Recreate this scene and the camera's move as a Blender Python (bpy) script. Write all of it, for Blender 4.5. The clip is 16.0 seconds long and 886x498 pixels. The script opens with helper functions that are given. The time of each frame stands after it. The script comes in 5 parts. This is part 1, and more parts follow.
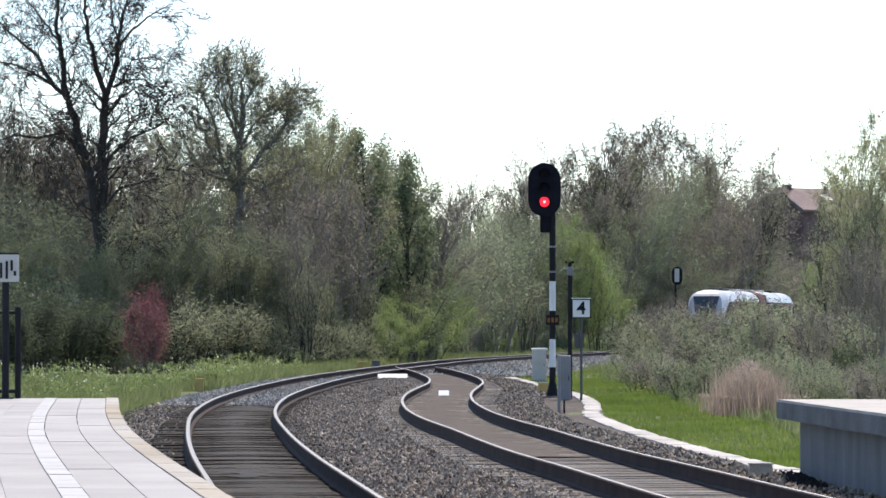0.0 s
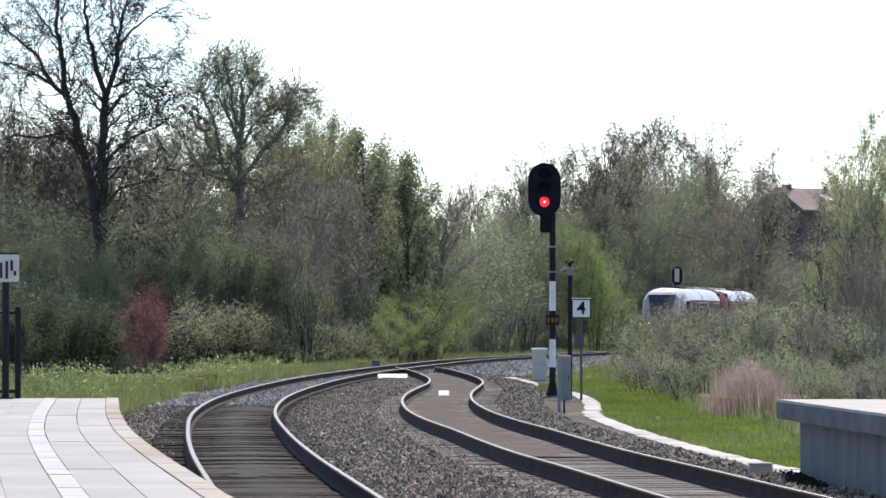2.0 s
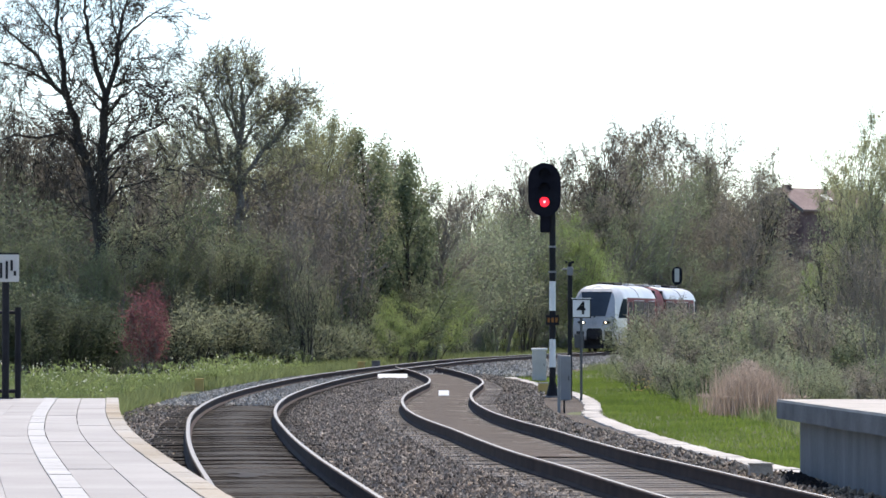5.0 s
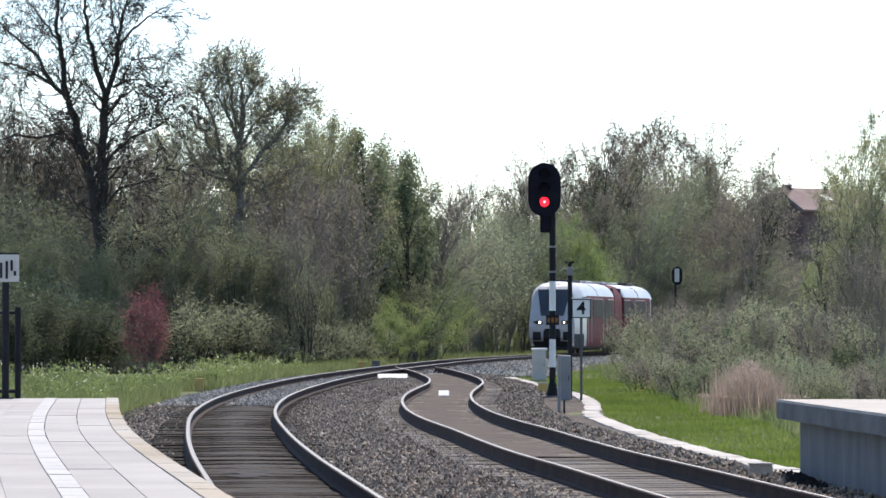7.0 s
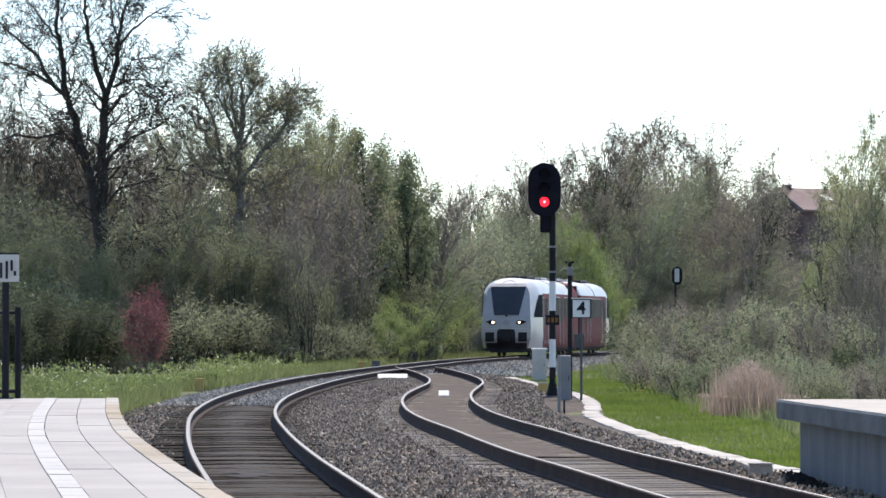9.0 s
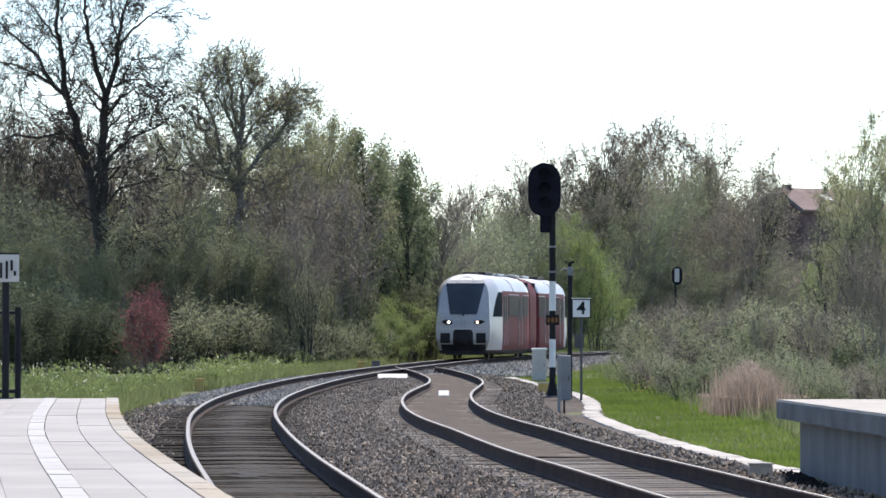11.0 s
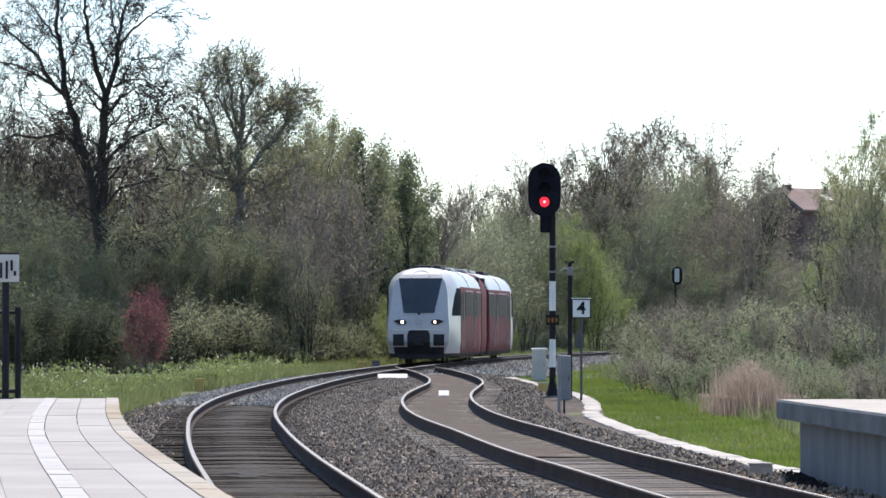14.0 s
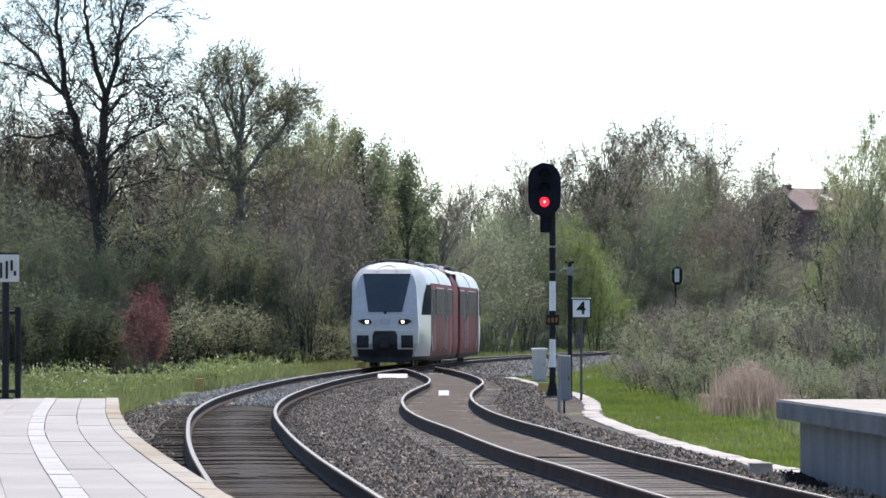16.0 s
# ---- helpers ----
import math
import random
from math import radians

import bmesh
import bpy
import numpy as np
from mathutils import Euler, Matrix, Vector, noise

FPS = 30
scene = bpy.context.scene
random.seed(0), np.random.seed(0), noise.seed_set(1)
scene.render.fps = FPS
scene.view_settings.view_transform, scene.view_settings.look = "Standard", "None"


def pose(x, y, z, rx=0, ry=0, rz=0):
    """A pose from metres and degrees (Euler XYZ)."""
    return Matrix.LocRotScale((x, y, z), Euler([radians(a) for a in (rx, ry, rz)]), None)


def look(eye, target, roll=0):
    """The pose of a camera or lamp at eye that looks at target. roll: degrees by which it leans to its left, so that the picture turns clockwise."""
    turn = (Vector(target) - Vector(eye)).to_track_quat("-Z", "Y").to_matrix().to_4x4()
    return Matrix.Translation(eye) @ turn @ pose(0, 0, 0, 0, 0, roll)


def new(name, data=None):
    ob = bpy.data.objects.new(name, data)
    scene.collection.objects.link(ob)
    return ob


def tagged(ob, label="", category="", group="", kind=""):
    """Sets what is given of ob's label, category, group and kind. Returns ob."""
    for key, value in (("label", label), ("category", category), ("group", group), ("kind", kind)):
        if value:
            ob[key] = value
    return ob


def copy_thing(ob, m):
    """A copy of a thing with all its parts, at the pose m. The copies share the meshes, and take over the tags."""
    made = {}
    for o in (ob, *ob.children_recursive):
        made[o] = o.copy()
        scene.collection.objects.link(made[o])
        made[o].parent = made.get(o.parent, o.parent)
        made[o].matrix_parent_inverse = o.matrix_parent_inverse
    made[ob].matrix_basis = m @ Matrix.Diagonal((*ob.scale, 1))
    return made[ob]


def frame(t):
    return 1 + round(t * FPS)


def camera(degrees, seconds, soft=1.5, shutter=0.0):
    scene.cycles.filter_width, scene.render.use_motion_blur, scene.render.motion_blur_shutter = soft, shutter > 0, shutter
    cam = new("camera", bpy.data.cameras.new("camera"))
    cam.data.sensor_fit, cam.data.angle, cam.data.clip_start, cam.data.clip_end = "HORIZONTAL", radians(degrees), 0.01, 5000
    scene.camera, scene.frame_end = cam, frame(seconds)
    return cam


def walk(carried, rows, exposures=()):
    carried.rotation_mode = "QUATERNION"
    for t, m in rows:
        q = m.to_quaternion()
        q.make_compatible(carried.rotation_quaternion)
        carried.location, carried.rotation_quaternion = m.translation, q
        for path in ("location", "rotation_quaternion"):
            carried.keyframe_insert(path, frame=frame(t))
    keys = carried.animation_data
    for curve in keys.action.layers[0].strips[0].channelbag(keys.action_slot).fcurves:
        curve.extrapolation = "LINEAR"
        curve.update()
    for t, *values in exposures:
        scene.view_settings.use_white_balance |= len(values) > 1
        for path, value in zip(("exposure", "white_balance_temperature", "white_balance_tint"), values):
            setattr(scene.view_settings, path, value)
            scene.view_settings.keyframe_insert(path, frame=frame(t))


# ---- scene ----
# The lens and the camera: it stands still on the platform, level with a standing train's headlamps.
cam = camera(10.42, 16.0, 1.6, 0.4)
EYE = 1.62
VIEW = look((0.0, 0.0, EYE), (0.0, 1000.0, EYE + 15.41))
walk(cam, [(0.0, VIEW), (16.0, VIEW)], [(0.0, 0.9, 6790, 12), (16.0, 0.9, 6790, 12)])

# ---- sky, sun, exposure ----
SUN_ELEV, SUN_AZ = 50.0, 13.0          # degrees; azimuth from +y towards +x
world = bpy.data.worlds.new("sky")
scene.world = world
world.use_nodes = True
wn = world.node_tree.nodes
sky = wn.new("ShaderNodeTexSky")
sky.sky_type, sky.sun_disc = "NISHITA", False
sky.sun_elevation, sky.sun_rotation = radians(SUN_ELEV), radians(SUN_AZ)
sky.dust_density, sky.air_density, sky.ozone_density = 0.1, 0.8, 3.0
wn["Background"].inputs["Strength"].default_value = 0.135
world.node_tree.links.new(sky.outputs[0], wn["Background"].inputs["Color"])
sun = new("sun", bpy.data.lights.new("sun", "SUN"))
sun.data.energy, sun.data.angle, sun.data.color = 3.4, radians(0.6), (1.0, 0.95, 0.87)
SUN_DIR = Vector((math.sin(radians(SUN_AZ)) * math.cos(radians(SUN_ELEV)),
                  math.cos(radians(SUN_AZ)) * math.cos(radians(SUN_ELEV)), math.sin(radians(SUN_ELEV))))
sun.matrix_basis = look(SUN_DIR * 300, (0, 0, 0))


# ---- materials ----
def material(name, dark, light, scale=4.0, rough=0.8, metal=0.0, bump=0.0, fine=60.0, island=0.0, rand=0.0,
             emit=None, emit_strength=0.0, detail=6.0, stretch=(1, 1, 1), through_light=0.0, low=0.35, high=0.65, spec=None, crown=0.0):
    """Two scales of noise between a dark and a light colour, optional relief and random shade per piece."""
    m = bpy.data.materials.new(name)
    m.use_nodes = True
    n, l = m.node_tree.nodes, m.node_tree.links
    b = n["Principled BSDF"]
    co = n.new("ShaderNodeTexCoord")
    mp = n.new("ShaderNodeMapping")
    mp.inputs["Scale"].default_value = stretch
    l.new(co.outputs["Object"], mp.inputs["Vector"])
    big, small = n.new("ShaderNodeTexNoise"), n.new("ShaderNodeTexNoise")
    big.inputs["Scale"].default_value, big.inputs["Detail"].default_value = scale, detail
    small.inputs["Scale"].default_value, small.inputs["Detail"].default_value = fine, 3.0
    for t in (big, small):
        l.new(mp.outputs[0], t.inputs["Vector"])
    mix = n.new("ShaderNodeMix")
    mix.inputs[0].default_value = 0.4
    l.new(big.outputs["Fac"], mix.inputs[2])
    l.new(small.outputs["Fac"], mix.inputs[3])
    ramp = n.new("ShaderNodeValToRGB")
    ramp.color_ramp.elements[0].position, ramp.color_ramp.elements[1].position = low, high
    ramp.color_ramp.elements[0].color, ramp.color_ramp.elements[1].color = (*dark, 1), (*light, 1)
    l.new(mix.outputs[0], ramp.inputs[0])
    out = ramp.outputs[0]
    if island or rand:
        hs = n.new("ShaderNodeHueSaturation")
        src = n.new("ShaderNodeNewGeometry").outputs["Random Per Island"] if island else n.new("ShaderNodeObjectInfo").outputs["Random"]
        mr = n.new("ShaderNodeMapRange")
        a = island or rand
        mr.inputs["To Min"].default_value, mr.inputs["To Max"].default_value = 1 - a, 1 + a
        l.new(src, mr.inputs["Value"])
        l.new(mr.outputs[0], hs.inputs["Value"])
        l.new(out, hs.inputs["Color"])
        out = hs.outputs[0]
    if crown:
        tone, pick, span = n.new("ShaderNodeHueSaturation"), n.new("ShaderNodeObjectInfo"), n.new("ShaderNodeMapRange")
        span.inputs["To Min"].default_value, span.inputs["To Max"].default_value = 1 - crown, 1 + crown
        l.new(pick.outputs["Random"], span.inputs["Value"])
        l.new(span.outputs[0], tone.inputs["Value"])
        l.new(out, tone.inputs["Color"])
        out = tone.outputs[0]
    l.new(out, b.inputs["Base Color"])
    b.inputs["Roughness"].default_value, b.inputs["Metallic"].default_value = rough, metal
    if rough >= 0.6:
        b.inputs["Specular IOR Level"].default_value = 0.2
    if spec is not None:
        b.inputs["Specular IOR Level"].default_value = spec
    if bump:
        bp = n.new("ShaderNodeBump")
        bp.inputs["Strength"].default_value, bp.inputs["Distance"].default_value = bump, 0.03
        l.new(small.outputs["Fac"], bp.inputs["Height"])
        l.new(bp.outputs[0], b.inputs["Normal"])
    if emit:
        b.inputs["Emission Color"].default_value, b.inputs["Emission Strength"].default_value = (*emit, 1), emit_strength
    if through_light:
        b.inputs["Specular IOR Level"].default_value = 0.25
        tr = n.new("ShaderNodeBsdfTranslucent")
        l.new(out, tr.inputs["Color"])
        ms = n.new("ShaderNodeMixShader")
        ms.inputs[0].default_value = through_light
        l.new(b.outputs[0], ms.inputs[1])
        l.new(tr.outputs[0], ms.inputs[2])
        l.new(ms.outputs[0], n["Material Output"].inputs["Surface"])
    return m


def foliage(name, dark, light):
    return material(name, dark, light, scale=0.35, fine=3.0, rough=0.6, island=0.14, through_light=0.6, crown=0.16)


M_BALLAST = material("ballast", (0.035, 0.027, 0.022), (0.21, 0.172, 0.142), 0.8, 0.95, bump=1.0, fine=22.0, low=0.36, high=0.62)
M_STONE = material("ballast_stone", (0.170, 0.123, 0.088), (0.455, 0.366, 0.276), 3.0, 0.9, island=0.75)
M_STONE_NEW = material("fresh_ballast_stone", (0.265, 0.233, 0.190), (0.51, 0.462, 0.392), 3.0, 0.9, island=0.6)
M_SOIL = material("soil", (0.06, 0.07, 0.03), (0.14, 0.15, 0.06), 0.4, 0.95, bump=0.6, fine=9.0)
M_DIRT = material("dusty_fill", (0.057, 0.043, 0.034), (0.117, 0.092, 0.074), 1.5, 0.95, bump=0.8, fine=30.0)
M_DARKFILL = material("oily_fill", (0.015, 0.012, 0.010), (0.042, 0.034, 0.027), 1.5, 0.9, bump=0.8, fine=30.0)
M_RAIL = material("rusty_rail", (0.026, 0.015, 0.013), (0.058, 0.035, 0.029), 2.0, 0.95)
M_RAILTOP = material("polished_rail_head", (0.12, 0.11, 0.105), (0.22, 0.205, 0.195), 3.0, 0.58, metal=0.3)
M_TIMBER = material("oak_sleeper", (0.013, 0.010, 0.008), (0.070, 0.054, 0.043), 1.0, 0.9, bump=0.7, fine=14.0, rand=0.65, stretch=(1, 9, 9))
M_CONC_SLEEPER = material("concrete_sleeper", (0.11, 0.093, 0.078), (0.24, 0.207, 0.178), 2.0, 0.9, bump=0.4, rand=0.3)
M_CONCRETE = material("concrete", (0.09, 0.087, 0.087), (0.20, 0.195, 0.19), 1.4, 0.9, bump=0.3, fine=40.0)
M_CONC_WALL = material("concrete_wall", (0.125, 0.127, 0.132), (0.215, 0.216, 0.220), 1.2, 0.85, bump=0.25, fine=30.0, stretch=(2, 2, 0.5))
M_PALE = material("pale_concrete", (0.34, 0.305, 0.27), (0.52, 0.475, 0.43), 2.5, 0.85, bump=0.3, fine=40.0)
M_PAVING = material("paving_slab", (0.32, 0.298, 0.284), (0.415, 0.390, 0.374), 0.9, 0.85, bump=0.15, fine=60.0, rand=0.06)
M_CAP = material("platform_kerb", (0.31, 0.245, 0.165), (0.41, 0.385, 0.36), 0.16, 0.85, bump=0.2, fine=40.0, rand=0.10)
M_WHITELINE = material("white_line_slab", (0.40, 0.385, 0.375), (0.49, 0.475, 0.465), 2.0, 0.8, bump=0.1)
M_JOINT = material("joint_sand", (0.15, 0.14, 0.13), (0.27, 0.25, 0.23), 3.0, 0.95)
M_BLACK = material("black_paint", (0.012, 0.012, 0.014), (0.026, 0.026, 0.030), 3.0, 0.6, spec=0.1)
M_WHITE = material("white_paint", (0.60, 0.60, 0.60), (0.78, 0.78, 0.77), 2.0, 0.5)
M_SIGNAL = material("signal_backboard", (0.012, 0.012, 0.018), (0.022, 0.022, 0.030), 3.0, 0.8, spec=0.0)
M_GREYBOX = material("grey_cabinet", (0.155, 0.160, 0.172), (0.225, 0.230, 0.245), 2.0, 0.5)
M_LIGHTBOX = material("light_grey_cabinet", (0.40, 0.39, 0.37), (0.52, 0.51, 0.48), 2.0, 0.5)
M_YELLOW = material("yellow_box", (0.48, 0.32, 0.10), (0.62, 0.45, 0.18), 3.0, 0.7)
M_ORANGE = material("orange_plate", (0.20, 0.085, 0.02), (0.30, 0.13, 0.04), 3.0, 0.6)
M_RED_LAMP = material("red_lamp", (0.6, 0.01, 0.02), (0.7, 0.02, 0.03), 3.0, 0.3, emit=(1.0, 0.008, 0.03), emit_strength=1.1)
M_RED_CORE = material("red_lamp_core", (0.9, 0.3, 0.3), (0.9, 0.4, 0.4), 3.0, 0.3, emit=(1.0, 0.40, 0.42), emit_strength=1.6)
M_TRAIN_WHITE = material("train_white", (0.43, 0.42, 0.42), (0.55, 0.54, 0.54), 0.8, 0.35, fine=8.0, spec=0.4)
M_TRAIN_RED = material("train_red", (0.105, 0.012, 0.018), (0.155, 0.024, 0.030), 0.8, 0.6, fine=8.0, spec=0.08)
M_TRAIN_GLASS = material("train_glass", (0.046, 0.054, 0.068), (0.070, 0.082, 0.100), 1.0, 0.22, spec=0.2)
M_SIDE_GLASS = material("tinted_side_glass", (0.036, 0.032, 0.033), (0.058, 0.050, 0.051), 1.0, 0.5, spec=0.02)
M_CAB_GLASS = material("cab_side_glass", (0.030, 0.036, 0.040), (0.050, 0.060, 0.062), 1.0, 0.45, spec=0.0)
M_TRAIN_DARK = material("train_underframe", (0.014, 0.014, 0.018), (0.04, 0.038, 0.042), 2.0, 0.7)
M_TRAIN_GREY = material("train_grey", (0.30, 0.31, 0.33), (0.42, 0.43, 0.45), 2.0, 0.5)
M_HEADLAMP = material("headlamp", (0.9, 0.9, 0.85), (0.95, 0.95, 0.9), 3.0, 0.2, emit=(1.0, 0.93, 0.82), emit_strength=3.0)
M_WARM_LAMP = material("warm_headlamp", (0.9, 0.85, 0.7), (0.95, 0.9, 0.75), 3.0, 0.2, emit=(1.0, 0.74, 0.52), emit_strength=2.2)
M_STEEL = material("wheel_steel", (0.035, 0.032, 0.030), (0.085, 0.078, 0.072), 3.0, 0.6, metal=0.3)
L_HERB = foliage("herb_leaves", (0.125, 0.160, 0.060), (0.240, 0.285, 0.110))
M_BARK = material("bark", (0.030, 0.026, 0.024), (0.085, 0.075, 0.068), 2.0, 0.95, bump=0.6, fine=12.0, stretch=(3, 3, 0.6))
M_GREYBARK = material("grey_olive_bark", (0.075, 0.066, 0.056), (0.150, 0.134, 0.112), 2.0, 0.95, bump=0.4, fine=12.0, stretch=(3, 3, 0.6))
M_TWIG = material("twigs", (0.13, 0.117, 0.106), (0.25, 0.224, 0.200), 2.0, 0.95)
# Greyed pink: distance haze is mixed into the tile colour.
M_TILE = material("hazed_roof_tile", (0.20, 0.135, 0.125), (0.31, 0.225, 0.205), 1.0, 0.85, bump=0.5, fine=10.0)
M_BRICK = material("house_brick", (0.13, 0.085, 0.085), (0.20, 0.135, 0.13), 1.5, 0.9, bump=0.3)
L_DARK = foliage("dark_leaves", (0.100, 0.118, 0.076), (0.195, 0.222, 0.142))
L_MID = foliage("mid_leaves", (0.136, 0.165, 0.094), (0.245, 0.282, 0.165))
# Lifted olive tone: some distance haze is put into the leaf colour.
L_OLIVE_HAZE = foliage("hazed_olive_leaves", (0.182, 0.196, 0.124), (0.305, 0.324, 0.206))
L_SPRING = foliage("spring_leaves", (0.165, 0.225, 0.075), (0.310, 0.370, 0.140))
L_YELLOW = foliage("yellow_green_leaves", (0.230, 0.236, 0.130), (0.370, 0.372, 0.215))
# Paled leaves: glare of the bright sky is put into the colour.
L_GLARE_PALE = foliage("glare_pale_leaves", (0.300, 0.300, 0.180), (0.450, 0.440, 0.280))
L_FRESH = foliage("fresh_green_leaves", (0.165, 0.225, 0.080), (0.300, 0.360, 0.145))
L_RED = foliage("copper_leaves", (0.115, 0.044, 0.050), (0.230, 0.100, 0.105))
L_BROWN = foliage("bronze_leaves", (0.175, 0.156, 0.128), (0.285, 0.256, 0.208))
L_REED = foliage("dry_reed", (0.225, 0.170, 0.136), (0.390, 0.318, 0.266))
M_GRASS = foliage("grass", (0.080, 0.126, 0.024), (0.180, 0.236, 0.050))
M_VERGE = foliage("verge_herbs", (0.100, 0.124, 0.052), (0.210, 0.240, 0.105))
M_BRIGHT = material("bright_white_plate", (0.78, 0.77, 0.75), (0.86, 0.85, 0.83), 2.0, 0.6)
M_BLOSSOM = material("white_blossom", (0.52, 0.52, 0.40), (0.74, 0.74, 0.60), 2.0, 0.8, through_light=0.5)
L_EVERGREEN = foliage("evergreen_leaves", (0.056, 0.070, 0.042), (0.118, 0.136, 0.082))
M_POST = material("dark_grey_post", (0.060, 0.062, 0.066), (0.105, 0.108, 0.112), 2.0, 0.6)
M_HUMUS = material("dark_humus", (0.012, 0.010, 0.010), (0.040, 0.034, 0.032), 3.0, 0.95, island=0.5)
M_LID = material("trough_lid", (0.34, 0.305, 0.27), (0.56, 0.515, 0.465), 3.5, 0.85, bump=0.3, fine=40.0, rand=0.12)


# ---- mesh tools ----
def mesh_ob(name, verts, faces, mats, parent=None, index=None, smooth=False):
    me = bpy.data.meshes.new(name)
    me.from_pydata([tuple(v) for v in verts], [], [tuple(f) for f in faces])
    for m in (mats if isinstance(mats, (list, tuple)) else [mats]):
        me.materials.append(m)
    if index is not None:
        me.polygons.foreach_set("material_index", np.asarray(index, dtype=np.int32))
    if smooth:
        me.polygons.foreach_set("use_smooth", np.ones(len(me.polygons), dtype=bool))
    me.update()
    ob = new(name, me)
    if parent:
        ob.parent = parent
    return ob


def part(name, bm, mat, parent, label=""):
    """One mesh object under a thing or a part."""
    me = bpy.data.meshes.new(name)
    bmesh.ops.recalc_face_normals(bm, faces=bm.faces)
    bm.to_mesh(me)
    bm.free()
    me.materials.append(mat)
    ob = new(name, me)
    ob.parent = parent
    if label:
        ob["label"] = label
    return ob


def empty(name, m, label, category, group="", kind=""):
    ob = new(name)
    ob.empty_display_size = 0.2
    ob.matrix_basis = m
    return tagged(ob, label, category, group, kind)


def box_bm(sx, sy, sz, x=0, y=0, z=0, bevel=0.0, seg=2):
    """A box whose base centre is at x, y, z."""
    bm = bmesh.new()
    bmesh.ops.create_cube(bm, size=1.0)
    bmesh.ops.scale(bm, vec=(sx, sy, sz), verts=bm.verts)
    bmesh.ops.translate(bm, vec=(x, y, z + sz / 2), verts=bm.verts)
    if bevel:
        bmesh.ops.bevel(bm, geom=bm.edges[:], offset=bevel, segments=seg, affect="EDGES", profile=0.5)
    return bm


def rod_bm(r, p, q, r2=None, n=12):
    """A round bar from p to q."""
    p, q = Vector(p), Vector(q)
    bm = bmesh.new()
    bmesh.ops.create_cone(bm, cap_ends=True, segments=n, radius1=r, radius2=r if r2 is None else r2, depth=(q - p).length)
    m = Matrix.Translation((p + q) / 2) @ (q - p).to_track_quat("Z", "Y").to_matrix().to_4x4()
    bmesh.ops.transform(bm, matrix=m, verts=bm.verts)
    return bm


def prism_bm(outline, depth, m=None):
    """A flat outline in x, z, given depth along y from 0, then moved by m."""
    bm = bmesh.new()
    a = [bm.verts.new((x, 0, z)) for x, z in outline]
    b = [bm.verts.new((x, depth, z)) for x, z in outline]
    bm.faces.new(a)
    bm.faces.new(b[::-1])
    for i in range(len(a)):
        j = (i + 1) % len(a)
        bm.faces.new((a[j], a[i], b[i], b[j]))
    if m is not None:
        bmesh.ops.transform(bm, matrix=m, verts=bm.verts)
    return bm


def letters(text, size, mat, parent, m, name="lettering"):
    cu = bpy.data.curves.new(name, "FONT")
    cu.body, cu.size, cu.extrude, cu.align_x, cu.align_y = text, size, 0.004, "CENTER", "CENTER"
    cu.offset = size * 0.02
    tmp = new("tmp_text", cu)
    bpy.context.view_layer.update()
    me = bpy.data.meshes.new_from_object(tmp.evaluated_get(bpy.context.evaluated_depsgraph_get()))
    bpy.data.objects.remove(tmp)
    me.materials.clear()
    me.materials.append(mat)
    ob = new(name, me)
    ob.parent, ob.matrix_basis = parent, m
    return ob


# ---- the plan: everything runs roughly along y ----
def line_through(ys, xs):
    """A smooth line x(y) through a few stations, with its slope."""
    ys, xs = np.asarray(ys, float), np.asarray(xs, float)
    k = np.gradient(xs, ys)

    def at(y):
        y = np.asarray(y, float)
        i = np.clip(np.searchsorted(ys, y) - 1, 0, len(ys) - 2)
        h = ys[i + 1] - ys[i]
        t = (y - ys[i]) / h
        tc = np.clip(t, 0, 1)
        v = ((2 * tc**3 - 3 * tc**2 + 1) * xs[i] + (tc**3 - 2 * tc**2 + tc) * h * k[i]
             + (-2 * tc**3 + 3 * tc**2) * xs[i + 1] + (tc**3 - tc**2) * h * k[i + 1])
        return v + np.where(t > 1, (y - ys[-1]) * k[-1], 0) + np.where(t < 0, (y - ys[0]) * k[0], 0)
    return at


main_x = line_through([20, 47.8, 61.5, 74.7, 89, 98.5, 110, 119.6, 130.8, 144.4, 161, 180, 195, 208, 221, 236, 252, 270, 289, 300, 313, 327, 340, 360, 400],
                      [0.45, -1.50, -2.42, -3.17, -3.83, -4.10, -4.25, -4.22, -4.06, -3.75, -3.10, -2.05, -1.08, -0.16, 0.90, 2.55, 4.60, 7.22, 10.32, 12.33, 14.92, 17.86, 20.6, 24.8, 33.2])
side_x = line_through([20, 47.5, 55.4, 61.5, 67.5, 75.5, 81.2, 89, 98.5, 106, 114.7, 125, 134.6, 144.4, 157, 171, 184],
                      [5.0, 2.70, 2.13, 1.66, 1.30, 0.88, 0.54, 0.18, -0.06, -0.13, -0.08, 0.14, 0.35, 0.34, 0.05, -0.42, -1.05])
RAIL_H = 0.19


# ---- ground ----
def ground_z(x, y):
    return -0.36 + 0.05 * np.sin(x * 0.21 + y * 0.13) + 0.03 * np.sin(x * 0.7 - y * 0.31)


def build_ground():
    xs = np.concatenate([[-3000, -800, -200, -90], np.linspace(-50, 70, 121), [110, 260, 900, 3000]])
    ys = np.concatenate([[-3000, -500, -60], np.linspace(-10, 430, 221), [520, 800, 1800, 4500]])
    v, f = [], []
    for y in ys:
        for x in xs:
            v.append((x, y, float(ground_z(x, y))))
    w = len(xs)
    for j in range(len(ys) - 1):
        for i in range(w - 1):
            f.append((j * w + i, j * w + i + 1, j * w + w + i + 1, j * w + w + i))
    tagged(mesh_ob("ground", v, f, M_SOIL, smooth=True), "green and brown earth beside the railway line", "ground", kind="structure")


